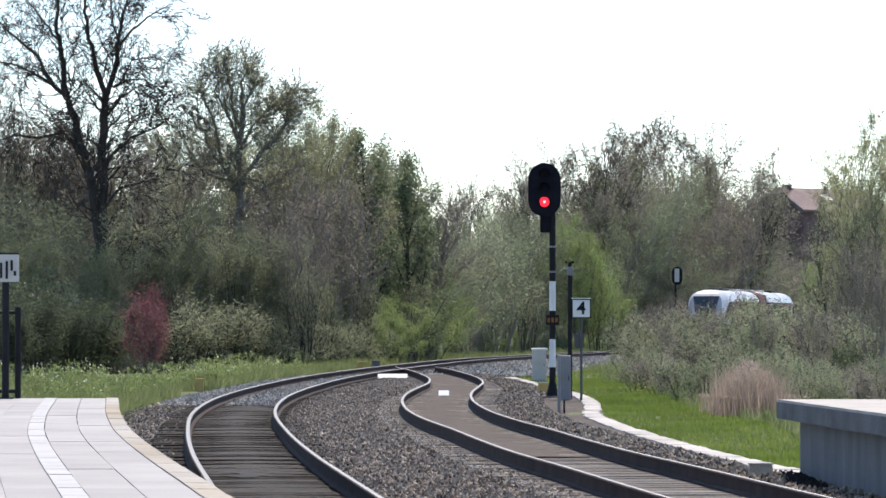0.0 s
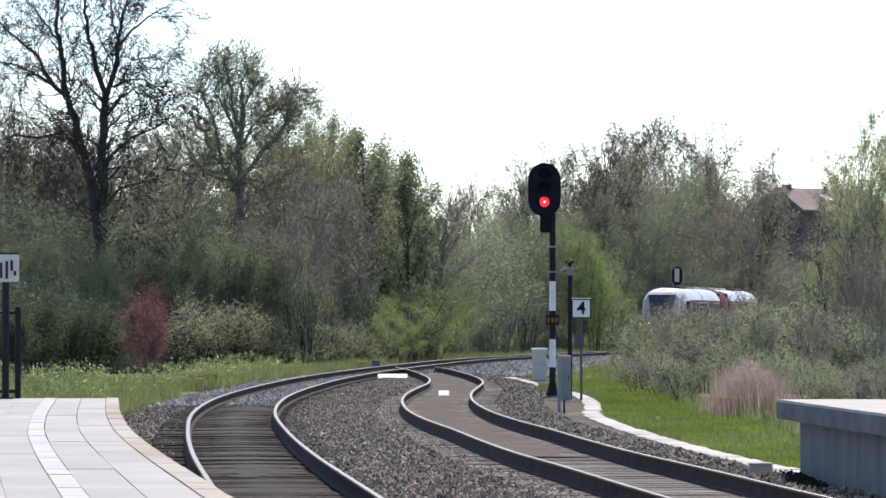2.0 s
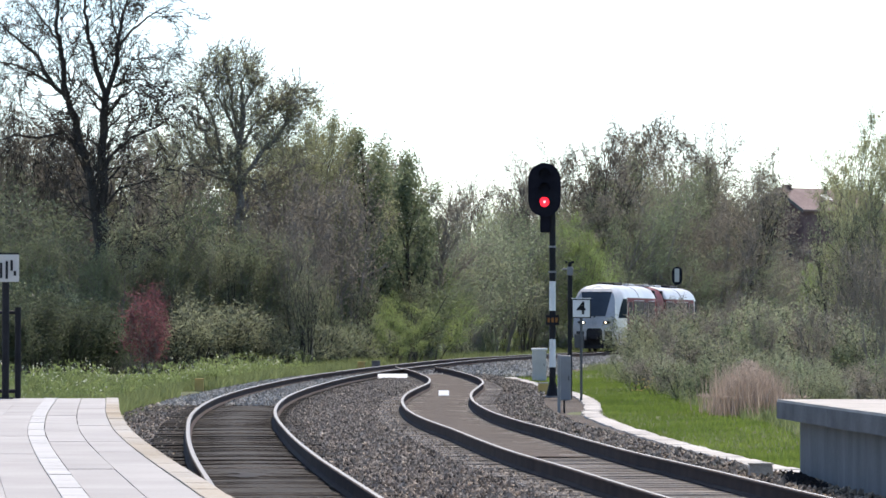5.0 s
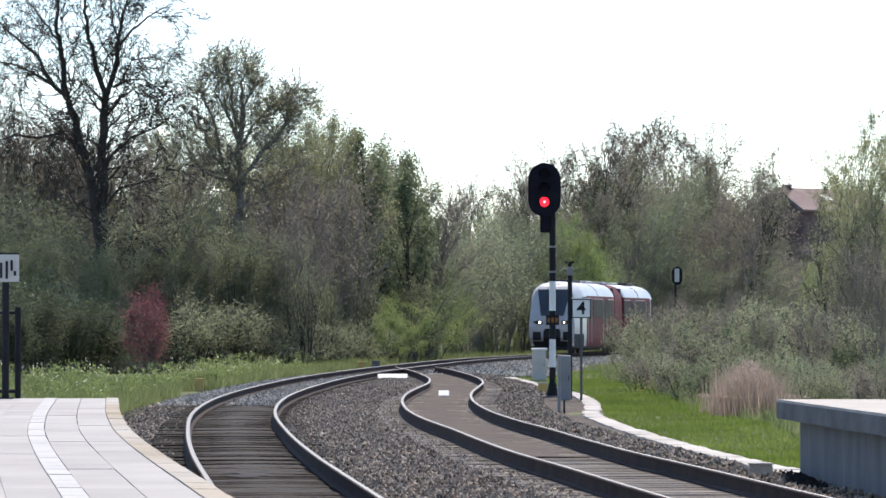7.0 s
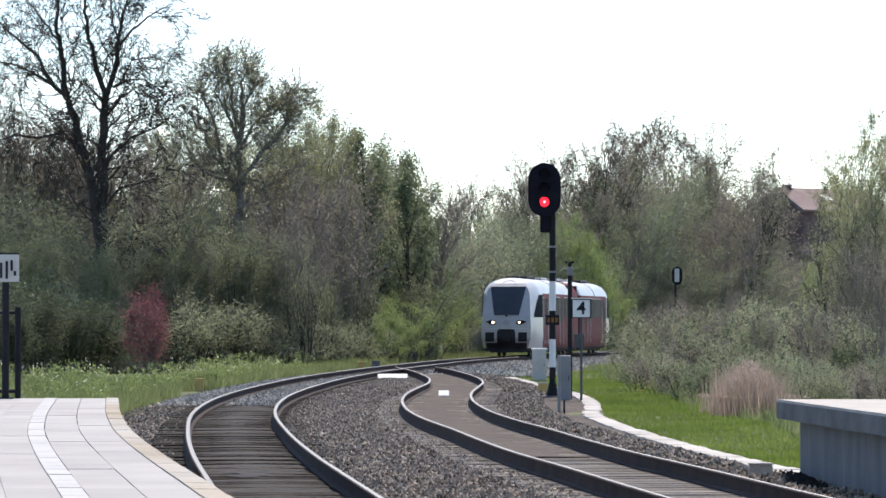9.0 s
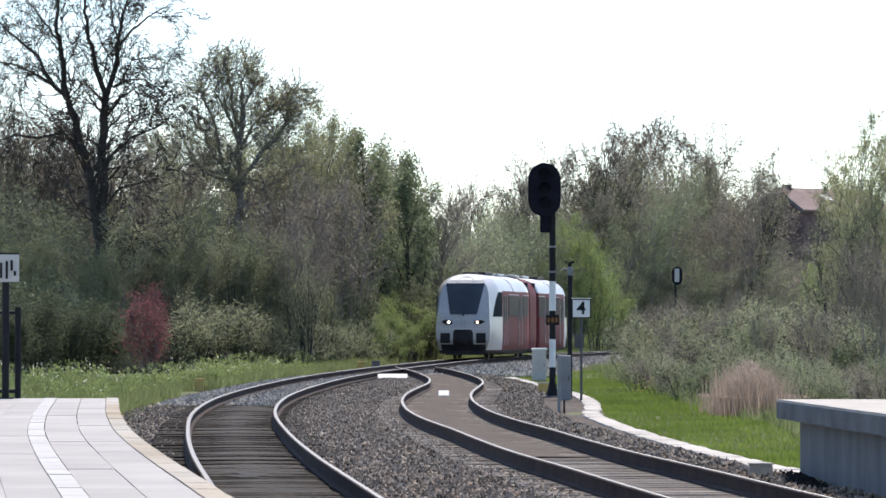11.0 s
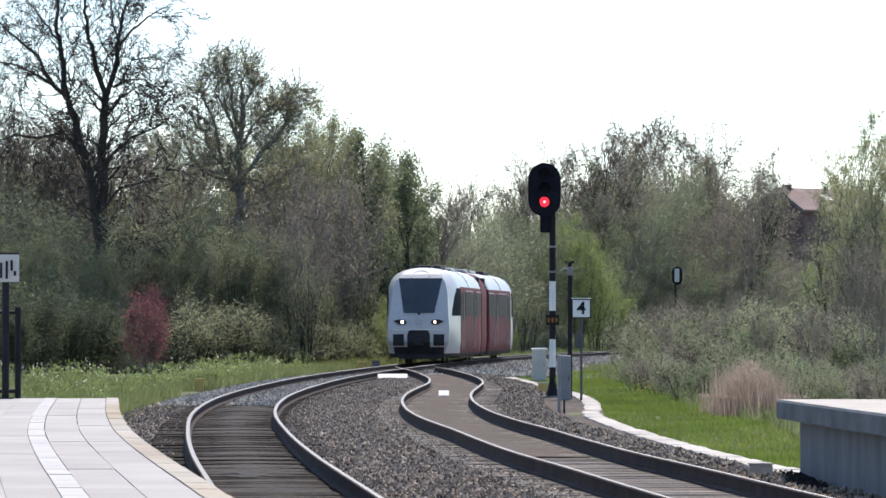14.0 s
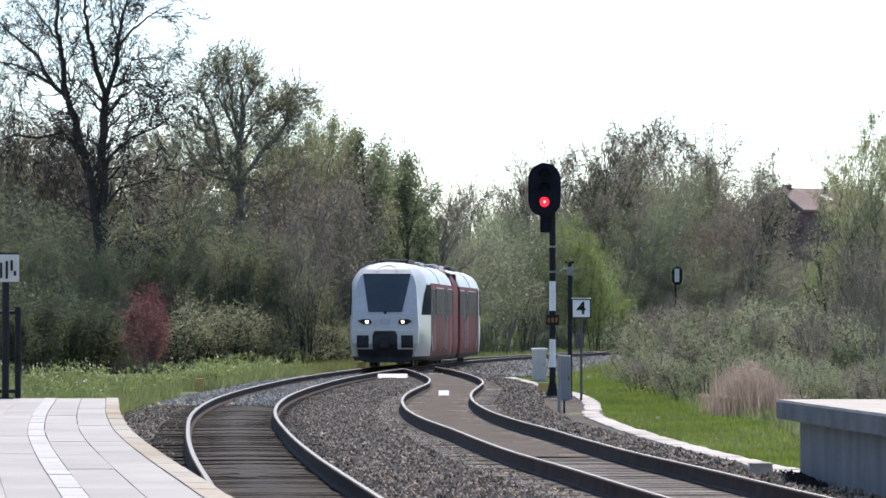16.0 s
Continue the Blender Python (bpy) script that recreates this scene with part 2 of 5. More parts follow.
def strip(name, mat, ys, left, right, zs, label, category, kind="structure", jitter=0.0):
    """A sheet between two lines; zs gives (fraction across, height) stations."""
    rng = random.Random(3)
    v, f = [], []
    n = len(zs)
    for y in ys:
        a, b = float(left(y)), float(right(y))
        for u, z in zs:
            v.append((a + (b - a) * u, y, z + rng.uniform(-jitter, jitter)))
    for j in range(len(ys) - 1):
        for i in range(n - 1):
            f.append((j * n + i, j * n + i + 1, (j + 1) * n + i + 1, (j + 1) * n + i))
    return tagged(mesh_ob(name, v, f, mat, smooth=True), label, category, kind=kind)


def bed_left(y):
    return main_x(y) - 2.7


def bed_right(y):
    return (np.maximum(side_x(y), main_x(y)) if y < 184 else main_x(y)) + 2.6


def build_bed():
    ys = list(np.arange(-40, 184, 1.2)) + list(np.arange(184, 420, 2.5))
    zs = [(0, -0.5), (0.09, -0.255), (0.3, -0.245), (0.5, -0.235), (0.7, -0.245), (0.91, -0.255), (1, -0.5)]
    strip("ballast_bed", M_BALLAST, ys, bed_left, bed_right, zs, "grey brown crushed stone ballast under the tracks", "ballast", jitter=0.012)
    strip("timber_track_fill", M_DARKFILL, list(np.arange(14, 109, 1.2)), lambda y: main_x(y) - 0.66, lambda y: main_x(y) + 0.66,
          [(0, -0.212), (0.5, -0.200), (1, -0.212)], "dark oily fines between timber sleepers", "ballast", jitter=0.004)
    strip("dusty_track_fill", M_DIRT, list(np.arange(14, 175, 1.2)), lambda y: side_x(y) - 0.66, lambda y: side_x(y) + 0.66,
          [(0, -0.206), (0.5, -0.203), (1, -0.206)], "dusty brown fines between concrete sleepers", "ballast", jitter=0.004)
    strip("trodden_fill", M_DIRT, list(np.arange(66, 175, 1.2)), lambda y: side_x(y) - 0.62, lambda y: side_x(y) + 0.62,
          [(0, -0.196), (0.25, -0.185), (0.5, -0.180), (0.75, -0.186), (1, -0.196)], "brown trodden dust over the farther sleepers", "ballast", jitter=0.007)



def stones(name, count, mat, place, label, size=(0.025, 0.05), seed=1):
    """Loose crushed stones as one heap of small irregular lumps."""
    r = np.random.RandomState(seed)
    base = np.array([(1, 0, 0), (-1, 0, 0), (0, 1, 0), (0, -1, 0), (0, 0, 1), (0, 0, -1)], float)
    tri = np.array([(0, 2, 4), (2, 1, 4), (1, 3, 4), (3, 0, 4), (2, 0, 5), (1, 2, 5), (3, 1, 5), (0, 3, 5)])
    c = place(r, count)
    s = r.uniform(*size, count)[:, None, None]
    v = base[None] * s * r.uniform(0.6, 1.25, (count, 6, 1)) + r.normal(0, 0.22, (count, 6, 3)) * s
    v = v + c[:, None, :]
    f = (tri[None] + 6 * np.arange(count)[:, None, None]).reshape(-1, 3)
    me = bpy.data.meshes.new(name)
    me.from_pydata(v.reshape(-1, 3).tolist(), [], f.tolist())
    me.materials.append(mat)
    return tagged(new(name, me), label, "ballast", kind="stuff")


def build_stones():
    def between(r, n):
        y = 40 + 135 * r.rand(n) ** 1.6
        a, b = main_x(y) + 0.95, side_x(y) - 0.95
        return np.stack([a + (b - a) * r.rand(n), y, -0.225 + 0.02 * r.rand(n)], 1)

    def outer(r, n):
        y = 44 + 140 * r.rand(n) ** 1.4
        left = r.rand(n) < 0.45
        x = np.where(left, main_x(y) - 0.95 - 1.5 * r.rand(n), side_x(y) + 0.95 + 1.5 * r.rand(n))
        return np.stack([x, y, -0.24 + 0.02 * r.rand(n)], 1)

    def fresh(r, n):
        y = 108 + 62 * r.rand(n)
        x = main_x(y) + np.where(r.rand(n) < 0.6, r.uniform(-0.66, 0.66, n), r.uniform(-2.2, -0.8, n))
        return np.stack([x, y, -0.20 + 0.02 * r.rand(n)], 1)

    def far(r, n):
        y = 175 + 150 * r.rand(n)
        q = r.rand(n)
        return np.stack([main_x(y) + 0.9 + 5.2 * q, y, -0.225 - 0.05 * q + 0.02 * r.rand(n)], 1)
    stones("ballast_stones", 34000, M_STONE, between, "grey and brown crushed stones between two tracks", size=(0.020, 0.036), seed=1)
    stones("shoulder_stones", 15000, M_STONE, outer, "grey crushed stones on the ballast shoulders", size=(0.022, 0.040), seed=2)
    stones("fresh_stones", 9000, M_STONE_NEW, fresh, "pale fresh crushed stones in the track", seed=3)
    stones("far_stones", 9000, M_STONE_NEW, far, "pale crushed stones beside the curved main line", size=(0.04, 0.08), seed=4)


def build_soil_heap():
    def heap(r, n):
        q = r.normal(0, 1, (n, 2)) * (0.16, 0.9)
        return np.stack([4.22 + q[:, 0], 57.2 + q[:, 1], -0.27 + 0.10 * np.exp(-(q[:, 0] / 0.18) ** 2) * r.rand(n)], 1)
    stones("dark_soil", 2600, M_HUMUS, heap, "dark crumbled soil at the concrete platform foot", size=(0.012, 0.03), seed=6)["category"] = "soil"


def build_oil_stain():
    strip("oil_stain", M_HUMUS, list(np.linspace(57.2, 59.2, 9)), lambda y: main_x(y) - 0.28 + 0.10 * math.sin(y * 4.1) - 0.05 * abs(y - 58.2),
          lambda y: main_x(y) + 0.10 + 0.08 * math.sin(y * 5.3) - 0.16 * abs(y - 58.2), [(0, -0.186), (0.5, -0.184), (1, -0.186)],
          "dark oil stain soaked into the timber sleepers", "stain", kind="stuff")


# ---- tracks ----
def rail_mesh(name, centre, offset, ys, parent):
    """A flat-bottom rail swept along its line; the head's top is polished."""
    prof = [(-0.062, -RAIL_H), (-0.062, -0.178), (-0.015, -0.150), (-0.012, -0.045), (-0.036, -0.034), (-0.036, -0.012), (-0.024, 0),
            (0.024, 0), (0.036, -0.012), (0.036, -0.034), (0.012, -0.045), (0.015, -0.150), (0.062, -0.178), (0.062, -RAIL_H)]
    n = len(prof)
    v, f, mi = [], [], []
    for y in ys:
        k = (float(centre(y + 0.1)) - float(centre(y - 0.1))) / 0.2
        q = 1 / math.hypot(1, k)
        cx = float(centre(y))
        for u, z in prof:
            o = offset + u
            v.append((cx + o * q, y - o * k * q, z))
    for j in range(len(ys) - 1):
        for i in range(n):
            i2 = (i + 1) % n
            f.append((j * n + i, j * n + i2, (j + 1) * n + i2, (j + 1) * n + i))
            mi.append(1 if i in (6, 7) else 0)
    f += [tuple(range(n)), tuple((len(ys) - 1) * n + i for i in range(n - 1, -1, -1))]
    mi += [0, 0]
    return mesh_ob(name, v, f, [M_RAIL, M_RAILTOP], parent, mi)


def sleeper_mesh(name, mat, w, h):
    bm = box_bm(2.6, w, h, 0, 0, -h, 0.012, 1)
    me = bpy.data.meshes.new(name)
    bm.to_mesh(me)
    bm.free()
    me.materials.append(mat)
    return me


def build_track(name, centre, y0, y1, mat, w, label, near):
    thing = empty(name, pose(0, 0, 0), label, "railway track", kind="structure")
    ys = list(np.arange(y0, y1 + 0.01, 1.0))
    for o in (-0.7525, 0.7525):
        rail_mesh("rail", centre, o, ys, thing)
    me = sleeper_mesh("sleeper", mat, w, 0.14)
    rng = random.Random(7)
    rest_v, rest_f = [], []
    y, count = y0 + 0.3, 0
    while y < y1:
        k = (float(centre(y + 0.2)) - float(centre(y - 0.2))) / 0.4
        m = pose(float(centre(y)), y, -RAIL_H + rng.uniform(-0.026 if w < 0.28 else -0.012, 0.003), 0, 0, -math.degrees(math.atan(k)) + rng.uniform(-1.4, 1.4))
        if count < 290 and y > near:
            ob = new("sleeper", me)
            ob.parent, ob.matrix_basis = thing, m
            count += 1
        else:
            b = len(rest_v)
            rest_v += [m @ x.co for x in me.vertices]
            rest_f += [tuple(b + i for i in p.vertices) for p in me.polygons]
        y += 0.6 + rng.uniform(-0.045, 0.045)
    tagged(mesh_ob("more_sleepers", rest_v, rest_f, mat, thing), kind="stuff")
    return thing


# ---- platforms ----
edge_l = line_through([10, 25.8, 34.9, 41.0, 48.1, 60.2], [0.45, -1.12, -2.03, -2.60, -3.17, -4.02])
PLAT = 0.70


def slab_rows(parent, name, mat, a, b, y0, y1, step, top, rng, thick=0.06, gap=0.0035):
    """Slabs in one row between offsets a and b left of the platform edge."""
    y = y0
    while y < y1 - 0.05:
        e = min(y + step, y1)
        z = top + rng.uniform(-0.002, 0.002)
        xa0, xa1 = float(edge_l(y + gap)) - a - gap, float(edge_l(e - gap)) - a - gap
        xb0, xb1 = float(edge_l(y + gap)) - b + gap, float(edge_l(e - gap)) - b + gap
        v = [(xb0, y + gap), (xa0, y + gap), (xa1, e - gap), (xb1, e - gap)]
        verts = [(x, yy, z - thick) for x, yy in v] + [(x, yy, z) for x, yy in v]
        faces = [(4, 5, 6, 7), (0, 1, 5, 4), (1, 2, 6, 5), (2, 3, 7, 6), (3, 0, 4, 7)]
        mesh_ob(name, verts, faces, mat, parent)
        y = e


def build_left_platform():
    ys = list(np.arange(-40, 59.8, 1.05)) + [60.2]
    v, f = [], []
    for y in ys:
        x = float(edge_l(y))
        v += [(x - 14, y, -0.6), (x - 14, y, PLAT - 0.07), (x - 0.02, y, PLAT - 0.07), (x - 0.02, y, PLAT - 0.22), (x - 0.12, y, PLAT - 0.22), (x - 0.12, y, -0.6)]
    for j in range(len(ys) - 1):
        for i in range(5):
            f.append((j * 6 + i, (j + 1) * 6 + i, (j + 1) * 6 + i + 1, j * 6 + i + 1))
    k = (len(ys) - 1) * 6
    f += [tuple(range(6)), tuple(k + i for i in range(5, -1, -1))]
    plat = tagged(mesh_ob("platform_base", v, f, M_JOINT), "pale paved station platform with a curved edge", "platform", kind="structure")
    rng = random.Random(5)
    slab_rows(plat, "kerb_slab", M_CAP, 0, 0.155, 20, 60.2, 1.0, PLAT + 0.004, rng)
    slab_rows(plat, "paving_slab", M_PAVING, 0.155, 0.455, 20, 60.2, 3.0, PLAT, rng)
    slab_rows(plat, "paving_slab", M_PAVING, 0.455, 0.757, 20, 60.2, 3.6, PLAT, rng)
    slab_rows(plat, "white_line_slab", M_WHITELINE, 0.757, 0.905, 20, 60.2, 0.6, PLAT + 0.004, rng)
    slab_rows(plat, "paving_slab", M_PAVING, 0.905, 1.20, 20, 60.2, 1.8, PLAT, rng, gap=0.0012)
    slab_rows(plat, "paving_slab", M_PAVING, 1.20, 2.40, 20, 60.2, 2.4, PLAT, rng, gap=0.001)
    slab_rows(plat, "paving_slab", M_PAVING, 2.40, 5.0, 20, 60.2, 2.4, PLAT, rng)
    slab_rows(plat, "paving_slab", M_PAVING, 0.0, 5.0, -40, 20, 4.0, PLAT, rng)
    return plat


def build_right_platform():
    ex = line_through([-40, 20, 40, 49.6, 59.3], [12.0, 6.9, 5.05, 4.52, 4.07])

    def run(name, ys, inset, width, z0, z1, mat, parent=None):
        v, f = [], []
        for y in ys:
            x = float(ex(y)) + inset
            v += [(x, y, z0), (x, y, z1), (x + width, y, z1), (x + width, y, z0)]
        for j in range(len(ys) - 1):
            for i in range(4):
                f.append((j * 4 + i, j * 4 + (i + 1) % 4, (j + 1) * 4 + (i + 1) % 4, (j + 1) * 4 + i))
        k = (len(ys) - 1) * 4
        f += [(3, 2, 1, 0), (k, k + 1, k + 2, k + 3)]
        return mesh_ob(name, v, f, mat, parent)
    plat = tagged(run("platform_wall", list(np.linspace(-40, 59.0, 30)), 0.25, 7.5, -0.6, PLAT - 0.23, M_CONC_WALL),
                  "grey concrete end of the opposite platform", "platform", kind="structure")
    y = 59.3
    while y > -36:
        run("coping_slab", [y - 2.49, y], 0.0, 2.2, PLAT - 0.23, PLAT - 0.03, M_CONCRETE, plat)
        run("top_slab", [y - 2.485, y - 0.005], 0.01, 2.18, PLAT - 0.03, PLAT, M_PALE, plat)
        y -= 2.5
    run("paving", list(np.linspace(-38, 59.3, 20)), 2.206, 5.0, PLAT - 0.2, PLAT - 0.004, M_PAVING, plat)


build_ground()
build_bed()
build_stones()
build_soil_heap()
build_oil_stain()
build_track("main_track", main_x, -40, 400, M_TIMBER, 0.26, "curved main track on dark timber sleepers", 36)
build_track("side_track", side_x, -40, 184, M_CONC_SLEEPER, 0.30, "curved side track on dusty concrete sleepers", 36)
build_left_platform()
build_right_platform()


# ---- lineside things ----
def on_ground(x, y):
    return float(ground_z(x, y))


def build_trough():
    """A cable trough of pale concrete lids along the side track."""
    line = line_through([55, 62, 69, 77, 86, 94, 101, 110, 117, 127, 136, 152, 171], [4.95, 4.45, 4.02, 3.64, 3.33, 3.14, 3.10, 3.38, 3.54, 3.56, 3.42, 2.95, 2.30])
    thing = empty("cable_trough", pose(0, 0, 0), "pale concrete cable trough lids curving beside the ballast", "cable trough", kind="structure")
    rng = random.Random(9)
    y = 56.0
    bm = box_bm(0.38, 0.985, 0.10, 0, 0, 0, 0.01, 1)
    me = bpy.data.meshes.new("trough_lid")
    bm.to_mesh(me)
    bm.free()
    me.materials.append(M_LID)
    while y < 171:
        k = float(line(y + 0.3) - line(y - 0.3)) / 0.6
        ob = new("trough_lid", me)
        ob.parent = thing
        ob.matrix_basis = pose(float(line(y)) + rng.uniform(-0.03, 0.03), y, -0.35 + rng.uniform(-0.008, 0.004), rng.uniform(-0.3, 0.3), rng.uniform(-1.2, 1.2), -math.degrees(math.atan(k)) + rng.uniform(-1.2, 1.2))
        y += 1.0 * math.cos(math.atan(k))
    return line


TROUGH = build_trough()


def ring_outline(w, h, n=10):
    """A stadium outline, w wide and h high, centred on 0, 0."""
    r = w / 2
    a = [(r * math.cos(t), h / 2 - r + r * math.sin(t)) for t in np.linspace(0, math.pi, n)]
    return a + [(-x, -z) for x, z in a]


def build_signal(x, y):
    g = -0.36
    s = empty("railway_signal", pose(x, y, g), "black oval signal showing red on a black and white post", "railway signal")
    part("foot_plate", box_bm(0.62, 0.56, 0.16, 0.08, 0, -0.04, 0.02), M_CONCRETE, s, "grey concrete foot")
    part("post_shoe", rod_bm(0.17, (0, 0, 0.12), (0, 0, 0.46), 0.095, 14), M_BLACK, s, "black flared post shoe")
    for z0, z1, m in ((0.12, 0.86, M_BLACK), (0.86, 1.58, M_WHITE), (1.58, 2.32, M_BLACK), (2.32, 3.08, M_WHITE), (3.08, 4.85, M_BLACK)):
        part("post_band", rod_bm(0.082, (0, 0, z0), (0, 0, z1), n=16), m, s, "black painted post band" if m is M_BLACK else "white painted post band")
    for z in (3.30, 3.95):
        part("clamp", rod_bm(0.10, (0, 0, z), (0, 0, z + 0.05), n=16), M_GREYBOX, s, "grey steel clamp")
    part("number_plate", box_bm(0.34, 0.02, 0.26, 0, -0.11, 1.95, 0.006), M_BLACK, s, "dark plate with dull orange bars")
    for dx in (-0.10, 0.0, 0.10):
        part("bar", box_bm(0.06, 0.012, 0.12, dx, -0.127, 2.02), M_ORANGE, s, "dull orange bar")
    head = part("backboard", prism_bm(ring_outline(0.84, 1.40), 0.03, Matrix.Translation((-0.21, -0.20, 5.44))), M_SIGNAL, s, "matt black oval backboard")
    part("rim", prism_bm(ring_outline(0.80, 1.36), 0.05, Matrix.Translation((-0.21, -0.17, 5.44))), M_SIGNAL, head)
    part("lamp_case", box_bm(0.34, 0.26, 1.05, -0.21, -0.02, 4.92, 0.04), M_SIGNAL, s, "black lamp case")
    part("bracket", box_bm(0.26, 0.16, 0.46, -0.19, -0.02, 4.34, 0.03), M_SIGNAL, s, "black bracket")
    for z in (5.87, 5.50, 5.13):  # top, middle and lit bottom lamp
        hood = bmesh.new()
        n = 14
        rings = []
        for rr, yy in ((0.13, -0.20), (0.13, -0.40), (0.145, -0.40), (0.145, -0.20)):
            rings.append([hood.verts.new((-0.21 + rr * math.cos(a), yy + (0.12 if math.sin(a) < -0.2 and yy < -0.3 else 0), z + rr * math.sin(a)))
                          for a in np.linspace(0, 2 * math.pi, n, endpoint=False)])
        for a, b in zip(rings, rings[1:] + rings[:1]):
            for i in range(n):
                hood.faces.new((a[i], a[(i + 1) % n], b[(i + 1) % n], b[i]))
        part("hood", hood, M_SIGNAL, head, "short black lamp hood")
        if z > 5.3:
            part("lens", rod_bm(0.11, (-0.21, -0.203, z), (-0.21, -0.225, z), n=20), M_SIGNAL, head, "unlit dark lens")
    lamp = part("red_lens", rod_bm(0.125, (-0.21, -0.205, 5.13), (-0.21, -0.23, 5.13), n=22), M_RED_LAMP, head, "glowing red lens")
    part("lens_core", rod_bm(0.032, (-0.21, -0.231, 5.13), (-0.21, -0.236, 5.13), n=18), M_RED_CORE, lamp, "pale glowing core")
    # Added disc, not a signal part; it covers the lens to show it dark.
    mask = part("shutter", rod_bm(0.16, (0, -0.245, 0), (0, -0.253, 0), n=22), M_SIGNAL, head, "added black disc that hides the lens while dark")
    return s, mask


SIGNAL, LAMP_MASK = build_signal(2.83, 125.6)


def build_signal_back(x, y):
    """The farther signal, seen above the shrubs."""
    s = empty("railway_signal", pose(x, y, -0.36), "small black oval signal with a pale panel", "railway signal")
    part("post", rod_bm(0.08, (0, 0, 0), (0, 0, 5.0)), M_BLACK, s)
    head = part("backboard", prism_bm(ring_outline(0.74, 1.32), 0.04, Matrix.Translation((0.12, -0.14, 5.42))), M_SIGNAL, s, "black oval backboard")
    part("panel", box_bm(0.34, 0.03, 0.95, 0.10, -0.16, 4.98, 0.01), M_LIGHTBOX, head, "pale grey panel")


build_signal_back(16.65, 348.0)


def build_cabinet(name, x, y, w, d, h, mat, label, roof=True, legs=False):
    c = empty(name, pose(x, y, on_ground(x, y) - 0.02), label, "cabinet")
    part("body", box_bm(w, d, h - 0.05, 0, 0, 0.05, 0.015), mat, c)
    part("plinth", box_bm(w * 1.12, d * 1.12, 0.10, 0, 0, -0.02, 0.01), M_CONCRETE, c, "concrete plinth")
    door = part("door", box_bm(w * 0.86, 0.012, h * 0.84, 0, -d / 2 - 0.006, 0.12, 0.004), mat, c)
    part("handle", box_bm(0.02, 0.02, 0.10, w * 0.32, -d / 2 - 0.022, h * 0.5), M_BLACK, door, "black handle")
    if roof:
        part("lid", box_bm(w * 1.14, d * 1.16, 0.07, 0, 0, h, 0.025), M_WHITE, c, "white sloping lid")
    return c


build_cabinet("relay_cabinet", 3.23, 163.0, 0.47, 0.40, 1.08, M_LIGHTBOX, "light grey trackside cabinet with a white lid")
build_cabinet("signal_cabinet", 3.02, 121.0, 0.33, 0.30, 1.22, M_GREYBOX, "blue grey steel cabinet beside a signal post", roof=False)


def build_mast(x, y):
    s = empty("radio_mast", pose(x, y, -0.38), "slim black post topped by a small grey box", "mast")
    part("pole", rod_bm(0.058, (0, 0, 0), (0, 0, 3.22)), M_BLACK, s)
    part("box", box_bm(0.15, 0.12, 0.22, 0, 0, 3.22, 0.02), M_GREYBOX, s, "grey box")
    part("cap", rod_bm(0.05, (0, 0, 3.44), (0, 0, 3.56)), M_BLACK, s, "dark cap")
    for dx in (-0.09, 0.07):
        part("horn", box_bm(0.07, 0.06, 0.07, dx, -0.03, 3.52, 0.015), M_BLACK, s, "small black horn")
    part("arm", box_bm(0.30, 0.04, 0.04, -0.05, -0.02, 3.36, 0.008), M_GREYBOX, s, "grey cross arm")


build_mast(3.20, 122.5)


def build_four_board(x, y):
    s = empty("speed_board", pose(x, y, -0.37), "square white board with black 4 on a thin post", "sign")
    part("post", rod_bm(0.032, (0, 0, 0), (0, 0, 2.2)), M_POST, s, "thin dark grey post")
    part("lower_plate", box_bm(0.24, 0.016, 0.34, -0.05, 0.045, 1.40, 0.005), M_POST, s, "bare dark grey lower plate")
    part("border", box_bm(0.475, 0.02, 0.475, 0, -0.045, 2.13, 0.006), M_BLACK, s, "black border")
    board = part("board", box_bm(0.42, 0.012, 0.42, 0, -0.062, 2.157, 0.004), M_WHITE, s, "white board")
    letters("4", 0.44, M_BLACK, board, pose(0, -0.070, 2.365, 90, 0, 0), "figure")
    part("top_edge", box_bm(0.49, 0.05, 0.02, 0, -0.045, 2.607, 0.004), M_WHITE, s, "white top edge")


build_four_board(3.40, 119.5)


def small_box(name, x, y, w, d, h, mat, label, category, z=None, lid=None):
    t = empty(name, pose(x, y, on_ground(x, y) - 0.01 if z is None else z), label, category)
    if name == "junction_box":
        t["group"] = "trackside junction boxes"
    part("body", box_bm(w, d, h, 0, 0, 0, min(0.02, h * 0.2)), mat, t)
    part("lid", box_bm(w * 1.04, d * 1.04, h * 0.12, 0, 0, h, 0.006), lid or mat, t)
    return t


small_box("junction_box", 2.72, 132.0, 0.28, 0.22, 0.30, M_YELLOW, "low yellow box beside the signal foot", "box", z=-0.30, lid=M_PALE)
small_box("junction_box", -7.30, 145.6, 0.26, 0.22, 0.36, M_YELLOW, "low faded yellow box in verge grass", "box")
small_box("junction_box", -3.30, 196.0, 0.30, 0.25, 0.44, M_YELLOW, "low faded yellow box beside the junction", "box")
small_box("point_box", -2.72, 197.0, 0.34, 0.30, 0.46, M_CONCRETE, "grey concrete box beside the junction", "box")
small_box("point_motor", -2.20, 193.5, 0.55, 0.4, 0.28, M_BLACK, "dark low point motor beside the junction", "box")
small_box("concrete_block", 3.90, 59.7, 0.29, 0.22, 0.19, M_PALE, "rough pale concrete block on gravel", "block", z=-0.30, lid=M_PALE)


